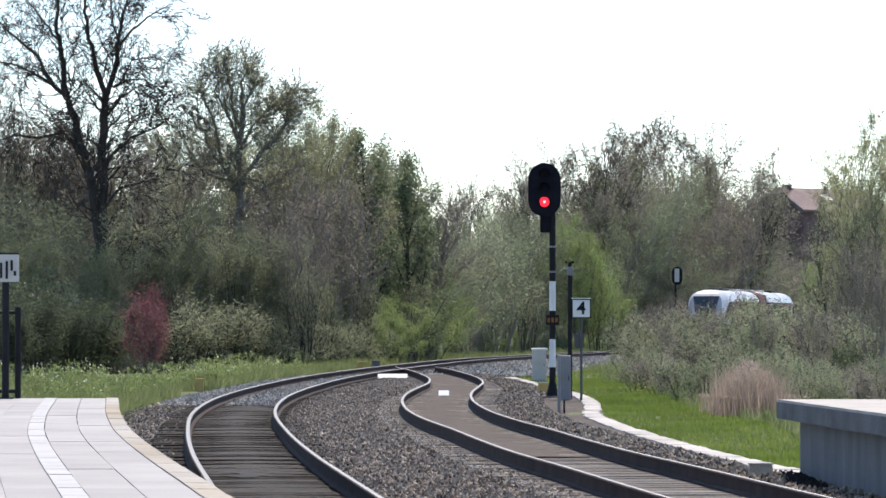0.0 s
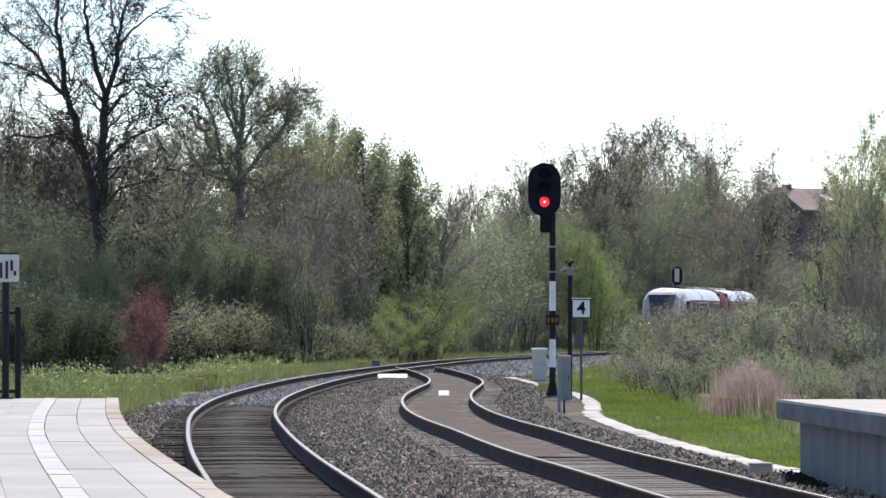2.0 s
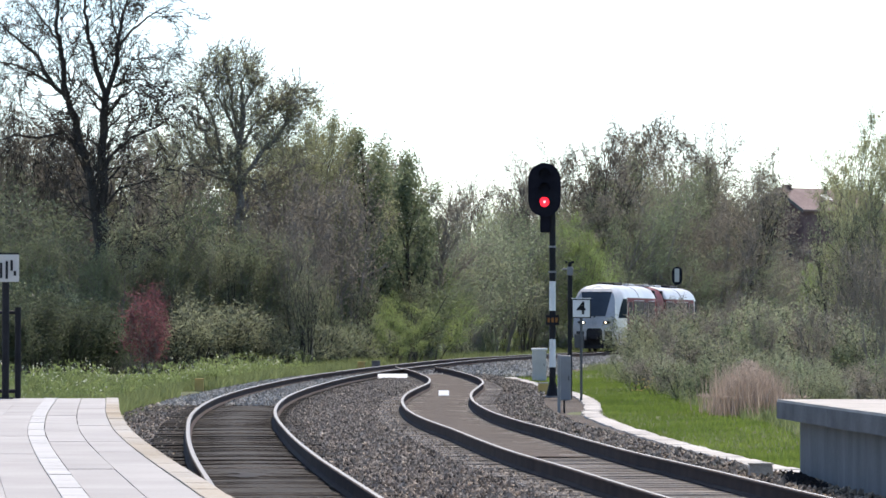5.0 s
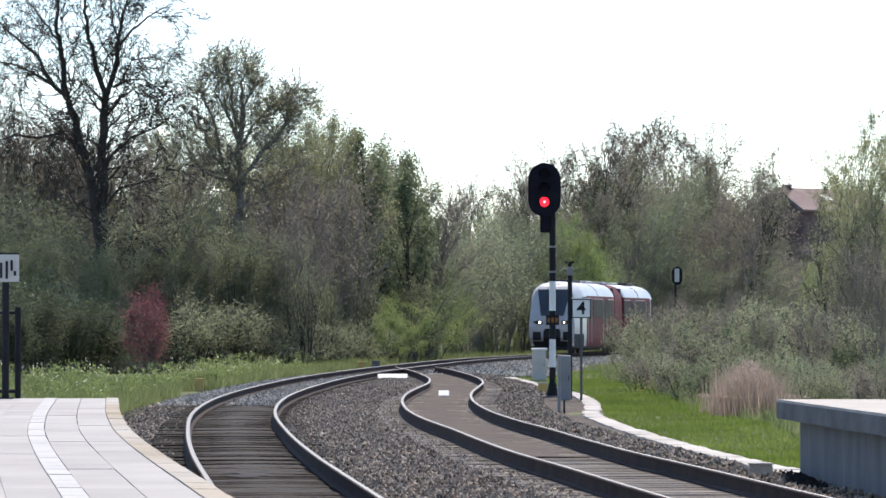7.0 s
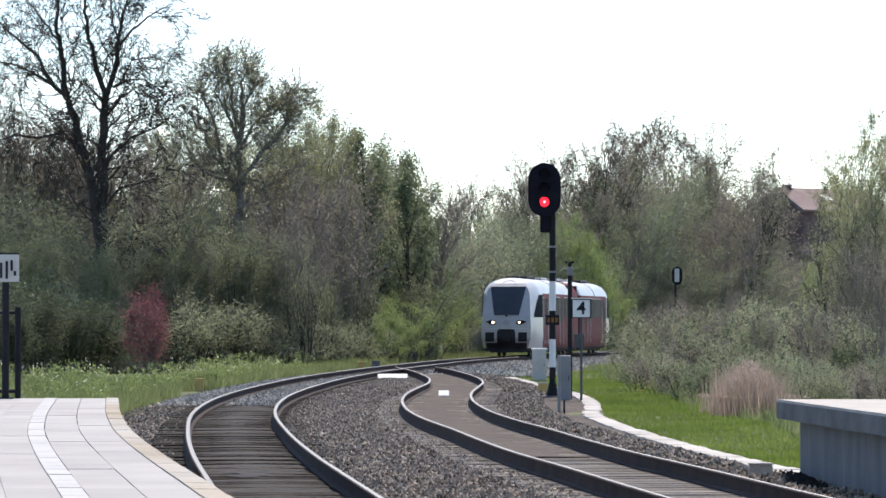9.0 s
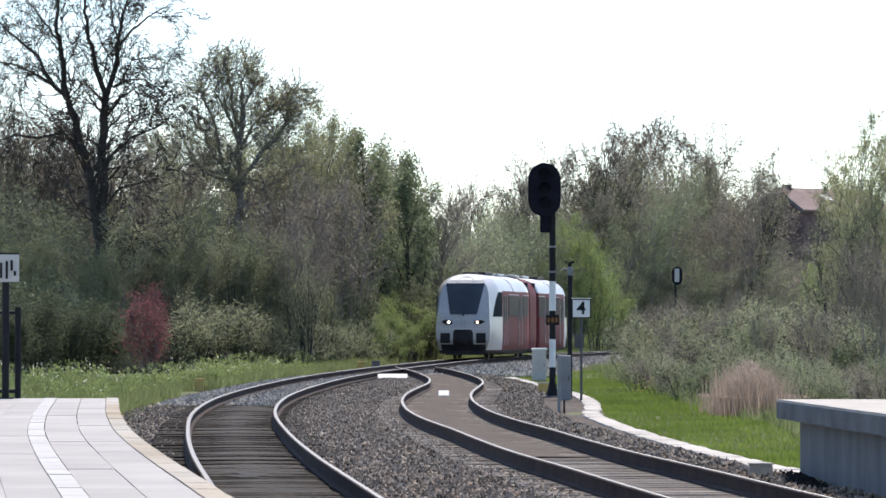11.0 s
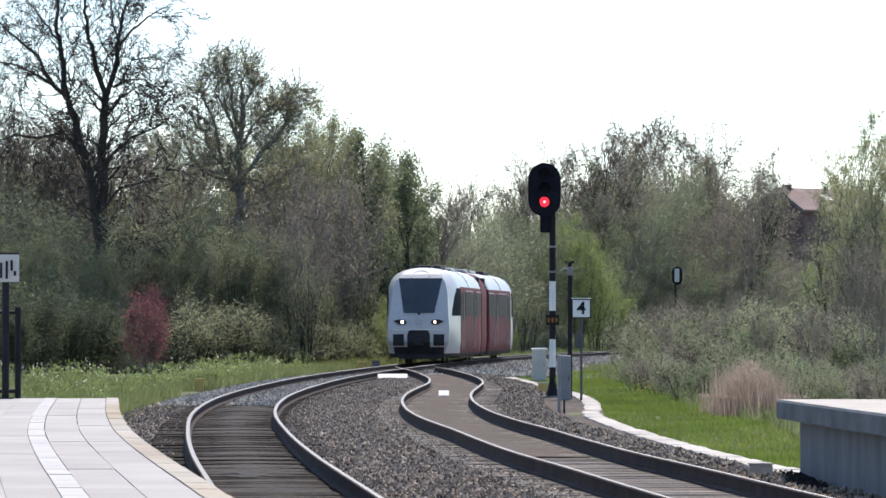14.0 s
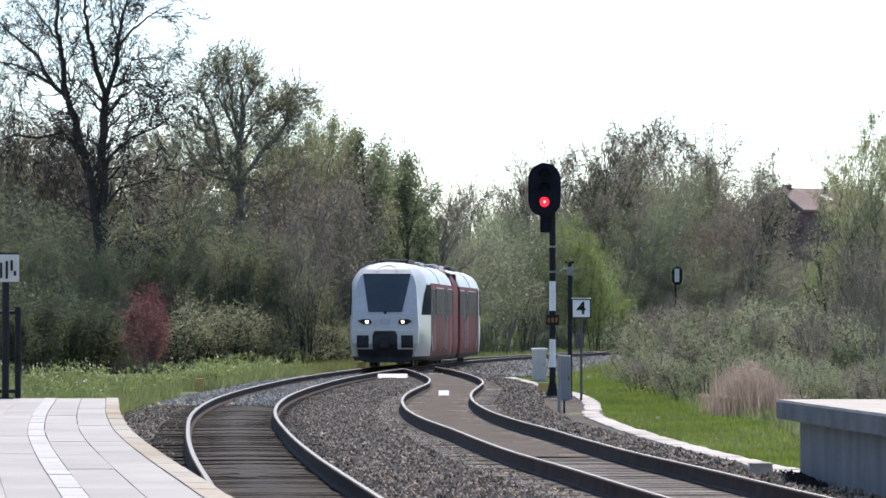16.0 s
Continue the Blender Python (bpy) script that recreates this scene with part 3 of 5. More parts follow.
def build_marker(name, x, y, w, depth, rise, z, label):
    """A white board that leans back between the rails or tracks."""
    t = empty(name, pose(x, y, z), label, "board")
    bm = bmesh.new()
    o = [(0.0, 0.0), (0.0, 0.03), (depth, rise), (depth + 0.02, 0.0)]
    a = [bm.verts.new((-w / 2, yy, zz)) for yy, zz in o]
    c = [bm.verts.new((w / 2, yy, zz)) for yy, zz in o]
    bm.faces.new(a), bm.faces.new(c[::-1])
    for i in range(4):
        bm.faces.new((a[i], a[(i + 1) % 4], c[(i + 1) % 4], c[i]))
    part("board", bm, M_BRIGHT, t)
    part("foot", box_bm(w * 1.08, depth + 0.08, 0.03, 0, depth / 2, -0.02, 0.005), M_CONCRETE, t, "grey concrete foot")


build_marker("marker_board", -1.72, 163.5, 1.04, 0.30, 0.17, -0.235, "white sloping board lying between the tracks")
build_marker("balise_plate", 0.02, 121.8, 0.26, 0.20, 0.15, -0.20, "small white sloping plate between the rails")
strip("bare_soil", M_DIRT, list(np.arange(58, 98, 1.5)), lambda y: main_x(y) - 3.5 - 0.3 * math.sin(y * 0.5), lambda y: main_x(y) - 2.4,
      [(0, -0.33), (0.5, -0.29), (1, -0.33)], "bare sandy soil beside the ballast", "ground", jitter=0.01)


def build_fence():
    """A low dark railing beyond the curve."""
    t = empty("railing", pose(0, 0, 0), "low dark steel railing beyond the curved track", "railing")
    n = 13
    pts = [((1056 + 58 * i / (n - 1) - 784) / 8600 * (305 + i), 305.0 + i) for i in range(n)]
    for x, y in pts:
        part("post", rod_bm(0.035, (x, y, -0.45), (x, y, 0.75), n=6), M_BLACK, t)
    for z in (0.30, 0.72):
        part("rail", rod_bm(0.03, (*pts[0], z), (*pts[-1], z), n=6), M_BLACK, t)


build_fence()
strip("gravel_cess", M_BALLAST, list(np.arange(188, 330, 2.5)), lambda y: main_x(y) + 2.0, lambda y: main_x(y) + 6.6,
      [(0, -0.27), (0.5, -0.275), (1, -0.29)], "pale gravel beside the curved main line", "ballast", jitter=0.01)


def build_cable_post(x, y):
    t = empty("cable_post", pose(x, y, -0.30), "slim grey steel channel post with a small foot", "post")
    part("channel", box_bm(0.065, 0.05, 1.16, 0, 0, 0, 0.008), M_GREYBOX, t)
    part("foot", box_bm(0.18, 0.14, 0.03, 0.03, 0, 0, 0.006), M_BLACK, t)
    part("stub", rod_bm(0.022, (0.11, 0, 0), (0.11, 0, 0.30), n=8), M_BLACK, t, "short black stub")


build_cable_post(2.47, 103.5)


def build_stake(x, y):
    t = empty("marker_stake", pose(x, y, on_ground(x, y) - 0.02), "thin dark stake standing in verge grass", "stake")
    part("rod", rod_bm(0.028, (0, 0, 0), (0, 0, 0.86), n=8), M_BLACK, t)
    part("cap", rod_bm(0.036, (0, 0, 0.86), (0, 0, 0.90), n=8), M_BLACK, t)


build_stake(-7.05, 151.0)
strip("dusty_path", M_DIRT, list(np.arange(60, 170, 1.5)), lambda y: side_x(y) + 2.15, lambda y: TROUGH(y) - 0.10,
      [(0, -0.30), (0.5, -0.275), (1, -0.29)], "dusty sandy strip between ballast and cable trough", "ground", jitter=0.01)
strip("dusty_shoulder", M_DIRT, list(np.arange(50, 165, 1.0)), lambda y: side_x(y) - 1.45 - 0.25 * math.sin(y * 0.7), lambda y: side_x(y) - 0.8,
      [(0, -0.245), (0.4, -0.215), (1, -0.21)], "brown dusty shoulder beside the side track", "ground", jitter=0.008)


def build_platform_sign():
    x0, y0 = -5.365, 59.6
    s = empty("platform_sign", pose(x0, y0, PLAT), "pale square sign with dark bars on a black post", "sign")
    part("post", rod_bm(0.045, (0, 0, 0), (0, 0, 1.77)), M_BLACK, s)
    part("foot", box_bm(0.2, 0.2, 0.02, 0, 0, 0, 0.005), M_BLACK, s)
    board = part("board", box_bm(0.40, 0.02, 0.335, -0.03, -0.06, 1.435, 0.005), M_LIGHTBOX, s, "pale grey board")
    for dx, dz, w, h in ((0.02, 1.47, 0.03, 0.22), (-0.05, 1.48, 0.03, 0.19), (0.08, 1.57, 0.03, 0.13), (0.12, 1.51, 0.03, 0.06)):
        part("bar", box_bm(w, 0.01, h, dx, -0.077, dz), M_BLACK, board, "dark bar")
    part("top_line", box_bm(0.40, 0.012, 0.02, -0.03, -0.062, 1.772), M_BLACK, board, "dark top edge")
    p = empty("platform_railing", pose(-5.24, y0 + 0.3, PLAT), "black steel railing across the platform end", "railing")
    for dx in (0.0, -1.6):
        part("post", rod_bm(0.038, (dx, 0, 0), (dx, 0, 1.11)), M_BLACK, p)
        part("cap", rod_bm(0.041, (dx, 0, 1.11), (dx, 0, 1.125)), M_BLACK, p)
    for z in (0.09, 1.06):
        part("rail", rod_bm(0.024, (-1.6, 0, z), (-0.03, 0, z), n=8), M_BLACK, p)



build_platform_sign()


# ---- train ----
def tube(v, f, pts, radii, sides):
    base = len(v)
    for k, (p, r) in enumerate(zip(pts, radii)):
        d = (pts[min(k + 1, len(pts) - 1)] - pts[max(k - 1, 0)]).normalized()
        a = d.cross(Vector((0.31, 0.92, 0.22))).normalized()
        b = d.cross(a)
        for i in range(sides):
            t = 2 * math.pi * i / sides
            v.append(p + a * (r * math.cos(t)) + b * (r * math.sin(t)))
    for k in range(len(pts) - 1):
        for i in range(sides):
            j = (i + 1) % sides
            f.append((base + k * sides + i, base + k * sides + j, base + (k + 1) * sides + j, base + (k + 1) * sides + i))


CAR = 16.0
PROFILE = [(0.92, 0.26), (0.97, 0.42), (1.0, 0.9), (1.0, 1.5), (1.0, 1.95), (1.0, 2.5), (0.995, 2.95), (0.975, 3.15), (0.90, 3.42), (0.78, 3.64), (0.58, 3.80), (0.32, 3.89), (0.10, 3.92)]
HALF = 1.475


def front_y(z):
    return float(np.interp(z, [0.42, 0.8, 1.35, 1.7, 2.05, 3.50, 3.75, 3.92], [0.30, 0.02, 0.0, 0.05, 0.17, 1.00, 1.45, 2.3]))


def nose_share(q, z):
    """The nose's width at q metres behind its tip, as a share of the full width; the glazed part tapers more."""
    f0 = float(np.interp(z, [0.42, 0.7, 1.4, 2.2, 2.8, 3.2, 3.9], [0.74, 0.82, 0.85, 0.80, 0.77, 0.74, 0.70]))
    return 1 - (1 - f0) * max(0.0, 1 - q / 2.8) ** 1.7


def shell_width(y, z):
    """How far out the nose's side lies at y behind its tip, as a share of the half width."""
    return nose_share((y - front_y(z)) / (1 - front_y(z) / 2.8), z)


def car_shell(name, parent, cab, y0, y1, white_to):
    """A car body from y0 to y1; with a cab its nose lies at y0."""
    if cab:
        st = [(q, 1.0) for q in (0, 0.12, 0.3, 0.6, 1.0, 1.5, 2.1, 2.8)]
    else:
        st = [(0.0, 1.0), (0.1, 1.0)]
    rest = np.linspace(3.4, y1 - y0, 10) if cab else np.linspace(1.0, y1 - y0, 6)
    st = st + [(float(q), 1.0) for q in rest]
    if cab and white_to:
        st.append((white_to, 1.0))
        st.sort()
    loop = [(-x, z) for x, z in PROFILE] + [(x, z) for x, z in reversed(PROFILE)]
    n = len(loop)
    v, f, mi = [], [], []
    for q, w in st:
        for x, z in loop:
            back = front_y(z) * max(0.0, 1 - q / 2.8) if cab else 0.0
            v.append((x * HALF * (nose_share(q, z) if cab else 1.0), y0 + q + back, z))
    for j in range(len(st) - 1):
        for i in range(n):
            i2 = (i + 1) % n
            f.append((j * n + i, j * n + i2, (j + 1) * n + i2, (j + 1) * n + i))
            zc = (loop[i][1] + loop[i2][1]) / 2
            nose = cab and st[j][0] < white_to - 0.01
            mi.append(2 if (i == n - 1 or zc < 0.55) else 0 if (nose or zc > 3.05 and cab) else 1)
    for base in (0, (len(st) - 1) * n):
        for i in range(len(PROFILE) - 1):
            a, b = i, i + 1
            c, d = n - 2 - i, n - 1 - i
            f.append((base + a, base + b, base + c, base + d))
            mi.append(0 if (cab and base == 0 and PROFILE[i][1] > 0.4) else 2)
    ob = mesh_ob(name, v, f, [M_TRAIN_WHITE, M_TRAIN_RED, M_TRAIN_DARK], parent, mi)
    me = ob.data
    me.polygons.foreach_set("use_smooth", np.array([len(st) * 0 + (k < (len(st) - 1) * n) for k in range(len(me.polygons))], dtype=bool))
    return ob


def nose_patch(name, outline, mat, parent, proud=0.02, label="", rows=6):
    """A panel that follows the nose: outline gives (z, x left, x right) from bottom to top."""
    zs = np.linspace(outline[0][0], outline[-1][0], rows)
    xl = np.interp(zs, [o[0] for o in outline], [o[1] for o in outline])
    xr = np.interp(zs, [o[0] for o in outline], [o[2] for o in outline])
    v, f = [], []
    for z, a, b in zip(zs, xl, xr):
        y = front_y(float(z))
        for x, dy in ((a, -proud), (b, -proud), (b, 0.05), (a, 0.05)):
            v.append((x, y + dy, z))
    for j in range(rows - 1):
        for i in range(4):
            f.append((j * 4 + i, j * 4 + (i + 1) % 4, (j + 1) * 4 + (i + 1) % 4, (j + 1) * 4 + i))
    k = (rows - 1) * 4
    f += [(3, 2, 1, 0), (k, k + 1, k + 2, k + 3)]
    ob = mesh_ob(name, v, f, mat, parent)
    if label:
        ob["label"] = label
    return ob


def build_cab(car):
    nose_patch("windscreen", [(2.06, -0.62, 0.62), (3.48, -0.89, 0.89)], M_TRAIN_GLASS, car, 0.02, "dark tinted windscreen")
    nose_patch("bumper_panel", [(0.55, -0.46, 0.46), (1.30, -0.46, 0.46), (1.36, -0.38, 0.38)], M_TRAIN_DARK, car, 0.03, "black coupler recess")
    part("coupler", box_bm(0.36, 0.45, 0.30, 0, -0.12, 0.72, 0.05), M_TRAIN_DARK, car, "black coupler head")
    for s in (-1, 1):
        nose_patch("bumper_pad", [(0.74, *sorted((s * 0.60, s * 1.04))), (1.20, *sorted((s * 0.60, s * 1.04)))], M_TRAIN_DARK, car, 0.035, "black bumper pad")
        house = part("lamp_housing", prism_bm([(s * 0.48, 1.68), (s * 0.56, 1.60), (s * 0.80, 1.60), (s * 1.02, 1.73), (s * 0.82, 1.80), (s * 0.56, 1.79)], 0.06, Matrix.Translation((0, -0.005, 0))), M_TRAIN_DARK, car, "dark almond lamp housing")
        part("headlamp", rod_bm(0.058, (s * 0.66, -0.03, 1.70), (s * 0.66, 0.02, 1.70), n=18), M_HEADLAMP if s < 0 else M_WARM_LAMP, house, "lit white headlamp" if s < 0 else "lit warm headlamp")
        part("wiper_base", box_bm(0.10, 0.06, 0.10, 0.0, 0.10, 1.98, 0.02), M_TRAIN_DARK, car) if s > 0 else None
        bm = bmesh.new()
        grid = []
        for z in np.linspace(1.95, 3.08, 6):
            y_a = float(np.interp(z, [1.95, 2.70, 3.08], [0.72, 1.50, 2.10]))
            row = []
            for y in np.linspace(y_a, 3.02, 7):
                w = HALF * shell_width(float(y), float(z)) * (1 if z < 2.95 else 0.99)
                row.append((bm.verts.new((s * (w + 0.022), y, z)), bm.verts.new((s * (w - 0.05), y, z))))
            grid.append(row)
        for r0, r1 in zip(grid, grid[1:]):
            for k in range(6):
                bm.faces.new((r0[k][0], r0[k + 1][0], r1[k + 1][0], r1[k][0]))
                bm.faces.new((r0[k][1], r1[k][1], r1[k + 1][1], r0[k + 1][1]))
            for k in (0, 6):
                bm.faces.new((r0[k][0], r1[k][0], r1[k][1], r0[k][1]))
        for r0 in (grid[0], grid[-1]):
            for k in range(6):
                bm.faces.new((r0[k][0], r0[k][1], r0[k + 1][1], r0[k + 1][0]))
        part("cab_side_window", bm, M_CAB_GLASS, car, "dark cab side window")
    nose_patch("skirt", [(0.20, -0.80, 0.80), (0.42, -1.0, 1.0), (0.68, -1.03, 1.03)], M_TRAIN_DARK, car, 0.012, "black lower skirt")
    ring = bmesh.new()
    pts = [Vector((0.36 * math.cos(a), 1.08 + 0.55 * math.sin(a), 3.56 + 0.22 * math.sin(a))) for a in np.linspace(0, math.pi, 9)]
    vs, fs = [], []
    tube(vs, fs, pts, [0.022] * 9, 6)
    made = [ring.verts.new(q) for q in vs]
    for face in fs:
        ring.faces.new([made[k] for k in face])
    part("roof_rail", ring, M_TRAIN_GREY, car, "grey arched roof rail")
    part("logo", box_bm(0.30, 0.02, 0.22, 0.0, 0.03, 1.58, 0.005), M_TRAIN_GREY, car, "grey badge shape")
    part("crease", box_bm(2.0, 0.02, 0.02, 0, -0.005, 1.385), M_WHITE, car, "pale crease line")


def build_sides(car, doors, windows, y1):
    for s in (-1, 1):
        x = s * (HALF + 0.006)
        for a, b in windows:
            w = part("window_band", box_bm(0.03, b - a, 0.95, x, (a + b) / 2, 1.98, 0.01), M_SIDE_GLASS, car, "dark window band")
            k = max(1, int((b - a) / 1.6))
            for i in range(1, k):
                part("pillar", box_bm(0.02, 0.07, 0.93, x + s * 0.008, a + (b - a) * i / k, 1.99), M_POST, w, "thin dark grey pillar")
            part("top_strip", box_bm(0.02, b - a, 0.04, x + s * 0.01, (a + b) / 2, 2.97), M_TRAIN_GREY, w, "pale strip")
        for y in doors:
            d = part("door", box_bm(0.025, 1.5, 2.3, x, y, 0.62, 0.01), M_TRAIN_RED, car, "red double door")
            part("door_glass", box_bm(0.02, 0.58, 1.15, x + s * 0.012, y - 0.36, 1.75, 0.01), M_SIDE_GLASS, d)
            part("door_glass", box_bm(0.02, 0.58, 1.15, x + s * 0.012, y + 0.36, 1.75, 0.01), M_SIDE_GLASS, d)
            for e in (-0.80, 0.80):
                part("door_edge", box_bm(0.02, 0.05, 2.35, x + s * 0.008, y + e, 0.60), M_TRAIN_GREY, d, "pale door edge")


def build_bogie(car, y, wheelbase=2.0):
    b = part("bogie", box_bm(2.1, wheelbase + 0.9, 0.3, 0, y, 0.36, 0.05), M_TRAIN_DARK, car, "black bogie frame")
    for dy in (-wheelbase / 2, wheelbase / 2):
        for s in (-1, 1):
            part("wheel", rod_bm(0.38, (s * 0.69, y + dy, 0.385), (s * 0.82, y + dy, 0.385), n=20), M_STEEL, b, "worn steel wheel")
        part("axle", rod_bm(0.08, (-0.75, y + dy, 0.385), (0.75, y + dy, 0.385)), M_STEEL, b)


def roof_seam(car, y, mat=None, width=0.16, slant=0.0):
    bm = bmesh.new()
    loop = [(x, z) for x, z in PROFILE if z > 3.1]
    loop = [(-x, z) for x, z in loop] + [(x, z) for x, z in reversed(loop)]
    rows = []
    for i, (x, z) in enumerate(loop):
        o = slant * abs(x)
        rows.append([bm.verts.new((x * HALF * 1.006, y + dy + o, z + dz)) for dy, dz in ((-width / 2, 0.012), (width / 2, 0.012), (width / 2, -0.03), (-width / 2, -0.03))])
    for a, b in zip(rows, rows[1:]):
        for i in range(4):
            bm.faces.new((a[i], a[(i + 1) % 4], b[(i + 1) % 4], b[i]))
    part("roof_seam", bm, mat or M_TRAIN_DARK, car, "dark roof seam" if mat is None else "red roof band")


def build_train():
    train = empty("diesel_train", pose(0, 0, 0), "white nosed red articulated diesel train with lit headlamps", "train")
    front = new("front_car")
    front.parent = train
    rear = new("rear_car")
    rear.parent = train
    mid = new("power_car")
    mid.parent = train
    for car in (front, rear):
        car_shell("body", car, True, 0.0, CAR, 3.3)
        build_cab(car)
        build_sides(car, (4.6, 11.6), ((6.0, 10.5), (12.7, 15.4)), CAR)
        build_bogie(car, 4.4)
        roof_seam(car, 8.6)
        part("roof_unit", box_bm(1.1, 3.2, 0.16, 0, 6.0, 3.88, 0.05), M_TRAIN_DARK, car, "dark low roof unit")
        part("roof_unit", box_bm(1.0, 2.4, 0.12, 0, 12.2, 3.90, 0.04), M_TRAIN_GREY, car, "grey low roof unit")
        part("underframe", box_bm(2.4, 9.6, 0.44, 0, 10.9, 0.18, 0.05), M_TRAIN_DARK, car, "black underframe boxes")
        part("antenna", box_bm(0.05, 0.5, 0.10, 0.25, 3.4, 3.90, 0.01), M_TRAIN_DARK, car)
    car_shell("body", mid, False, 0.0, 3.0, 0)
    build_bogie(mid, 1.5, 2.0)
    for e in (-0.2, 3.2):
        part("bellows", box_bm(2.75, 0.4, 3.1, 0, e, 0.55, 0.04), M_TRAIN_DARK, mid, "black gangway bellows")
    roof_seam(mid, 0.25)
    part("exhaust_unit", box_bm(1.3, 1.9, 0.14, 0, 1.5, 3.88, 0.04), M_TRAIN_GREY, mid, "grey roof exhaust unit")
    return train, front, mid, rear


TRAIN, FRONT, MID, REAR = build_train()


# ---- plants ----
def grow(rng, v, f, tips, p, d, length, r, level, S):
    """A limb with its side limbs; tips collects where leaves sit."""
    n = (6, 4, 3, 2, 2, 2)[level]
    pts, radii = [p.copy()], [r]
    for k in range(n):
        wig = S["wiggle"] * (1 + 0.4 * level)
        d = (d + Vector((rng.gauss(0, wig), rng.gauss(0, wig), rng.gauss(0, wig) + S["up"][min(level, 4)]))).normalized()
        p = p + d * (length / n)
        pts.append(p.copy())
        radii.append(max(0.009, r * (1 - 0.8 * (k + 1) / n)))
    tube(v, f, pts, radii, 6 if level == 0 else 4 if level == 1 else 3)
    if level >= S["leaf_from"]:
        tips.extend((pts[k] + (pts[k + 1] - pts[k]) * rng.random()) for k in range(n) for _ in range(S["per"]))
    if level >= S["levels"]:
        return
    kids = S["kids"][level]
    for i in range(kids):
        u = S["bare"][level] + (1 - S["bare"][level]) * (i + rng.random()) / kids
        k = min(n - 1, int(u * n))
        q = pts[k].lerp(pts[k + 1], u * n - k)
        along = (pts[k + 1] - pts[k]).normalized()
        side = along.cross(Vector((rng.gauss(0, 1), rng.gauss(0, 1), rng.gauss(0, 1)))).normalized()
        ang = radians(rng.uniform(*S["angle"]))
        nd = along * math.cos(ang) + side * math.sin(ang)
        taper = 1 - S["cone"] * u
        grow(rng, v, f, tips, q, nd, length * rng.uniform(*S["ratio"]) * taper, max(0.012, radii[k] * rng.uniform(0.45, 0.62)), level + 1, S)


def leaf_mesh(rng_seed, tips, count, size, fuzz, mat, name="crown", upright=0.0):
    """Single leaves round the twig points; upright makes them slender and mostly vertical."""
    r = np.random.RandomState(rng_seed)
    t = np.array([tuple(x) for x in tips])
    c = t[r.randint(0, len(t), count)] + r.normal(0, fuzz, (count, 3))
    c[:, 2] = np.maximum(c[:, 2], 0.08)
    a = r.normal(0, 1, (count, 3))
    a[:, 2] += upright * np.where(r.rand(count) < 0.5, 1, -1)
    a /= np.linalg.norm(a, axis=1)[:, None]
    b = np.cross(a, r.normal(0, 1, (count, 3)))
    b /= np.linalg.norm(b, axis=1)[:, None]
    s = (size * r.uniform(0.6, 1.5, count))[:, None]
    a, b = a * (1 + 0.35 * upright), b * (0.75 / (1 + 0.45 * upright))
    v = np.stack([c - a * s, c + b * s, c + a * s - b * s * 0.45], 1).reshape(-1, 3)
    me = bpy.data.meshes.new(name)
    me.from_pydata(v.tolist(), [], (np.arange(count * 3).reshape(-1, 3)).tolist())
    me.materials.append(mat)
    return me


STYLES = {
    "shrub": dict(levels=3, kids=(5, 3, 2), bare=(0.1, 0.1, 0.1), angle=(18, 50), ratio=(0.42, 0.62), cone=0.35, wiggle=0.07, up=(0.02, 0.05, 0.05, 0.03, 0.0), leaf_from=2, per=1),
    "buds": dict(levels=4, kids=(5, 4, 3, 2), bare=(0.2, 0.12, 0.1, 0.1), angle=(14, 40), ratio=(0.40, 0.60), cone=0.3, wiggle=0.06, up=(0.03, 0.07, 0.07, 0.04, 0.0), leaf_from=3, per=1),
    "bare": dict(levels=5, kids=(6, 5, 4, 3, 3), bare=(0.25, 0.25, 0.2, 0.2, 0.1), angle=(22, 58), ratio=(0.42, 0.66), cone=0.15, wiggle=0.07, up=(0.02, 0.03, 0.03, 0.02, 0.0), leaf_from=4, per=1),
    "ash": dict(levels=4, kids=(9, 5, 4, 3), bare=(0.28, 0.2, 0.15, 0.1), angle=(22, 50), ratio=(0.40, 0.60), cone=0.35, wiggle=0.07, up=(0.03, 0.05, 0.05, 0.03, 0.0), leaf_from=3, per=1),
    "cone": dict(levels=3, kids=(16, 6, 3), bare=(0.06, 0.12, 0.1), angle=(22, 46), ratio=(0.30, 0.44), cone=0.62, wiggle=0.02, up=(0.06, 0.04, 0.04, 0.02, 0.0), leaf_from=1, per=1),
    "thicket": dict(levels=3, kids=(7, 4, 3), bare=(0.12, 0.1, 0.1), angle=(18, 48), ratio=(0.42, 0.62), cone=0.35, wiggle=0.06, up=(0.02, 0.05, 0.05, 0.03, 0.0), leaf_from=2, per=1),
    "fan": dict(levels=5, kids=(7, 5, 4, 3, 2), bare=(0.25, 0.25, 0.2, 0.15, 0.1), angle=(12, 34), ratio=(0.42, 0.62), cone=0.3, wiggle=0.05, up=(0.02, 0.05, 0.06, 0.05, 0.03), leaf_from=4, per=1),
    "willow": dict(levels=3, kids=(10, 5, 3), bare=(0.2, 0.15, 0.1), angle=(22, 50), ratio=(0.40, 0.58), cone=0.3, wiggle=0.06, up=(0.03, 0.04, -0.07, -0.16, -0.1), leaf_from=2, per=2),
}


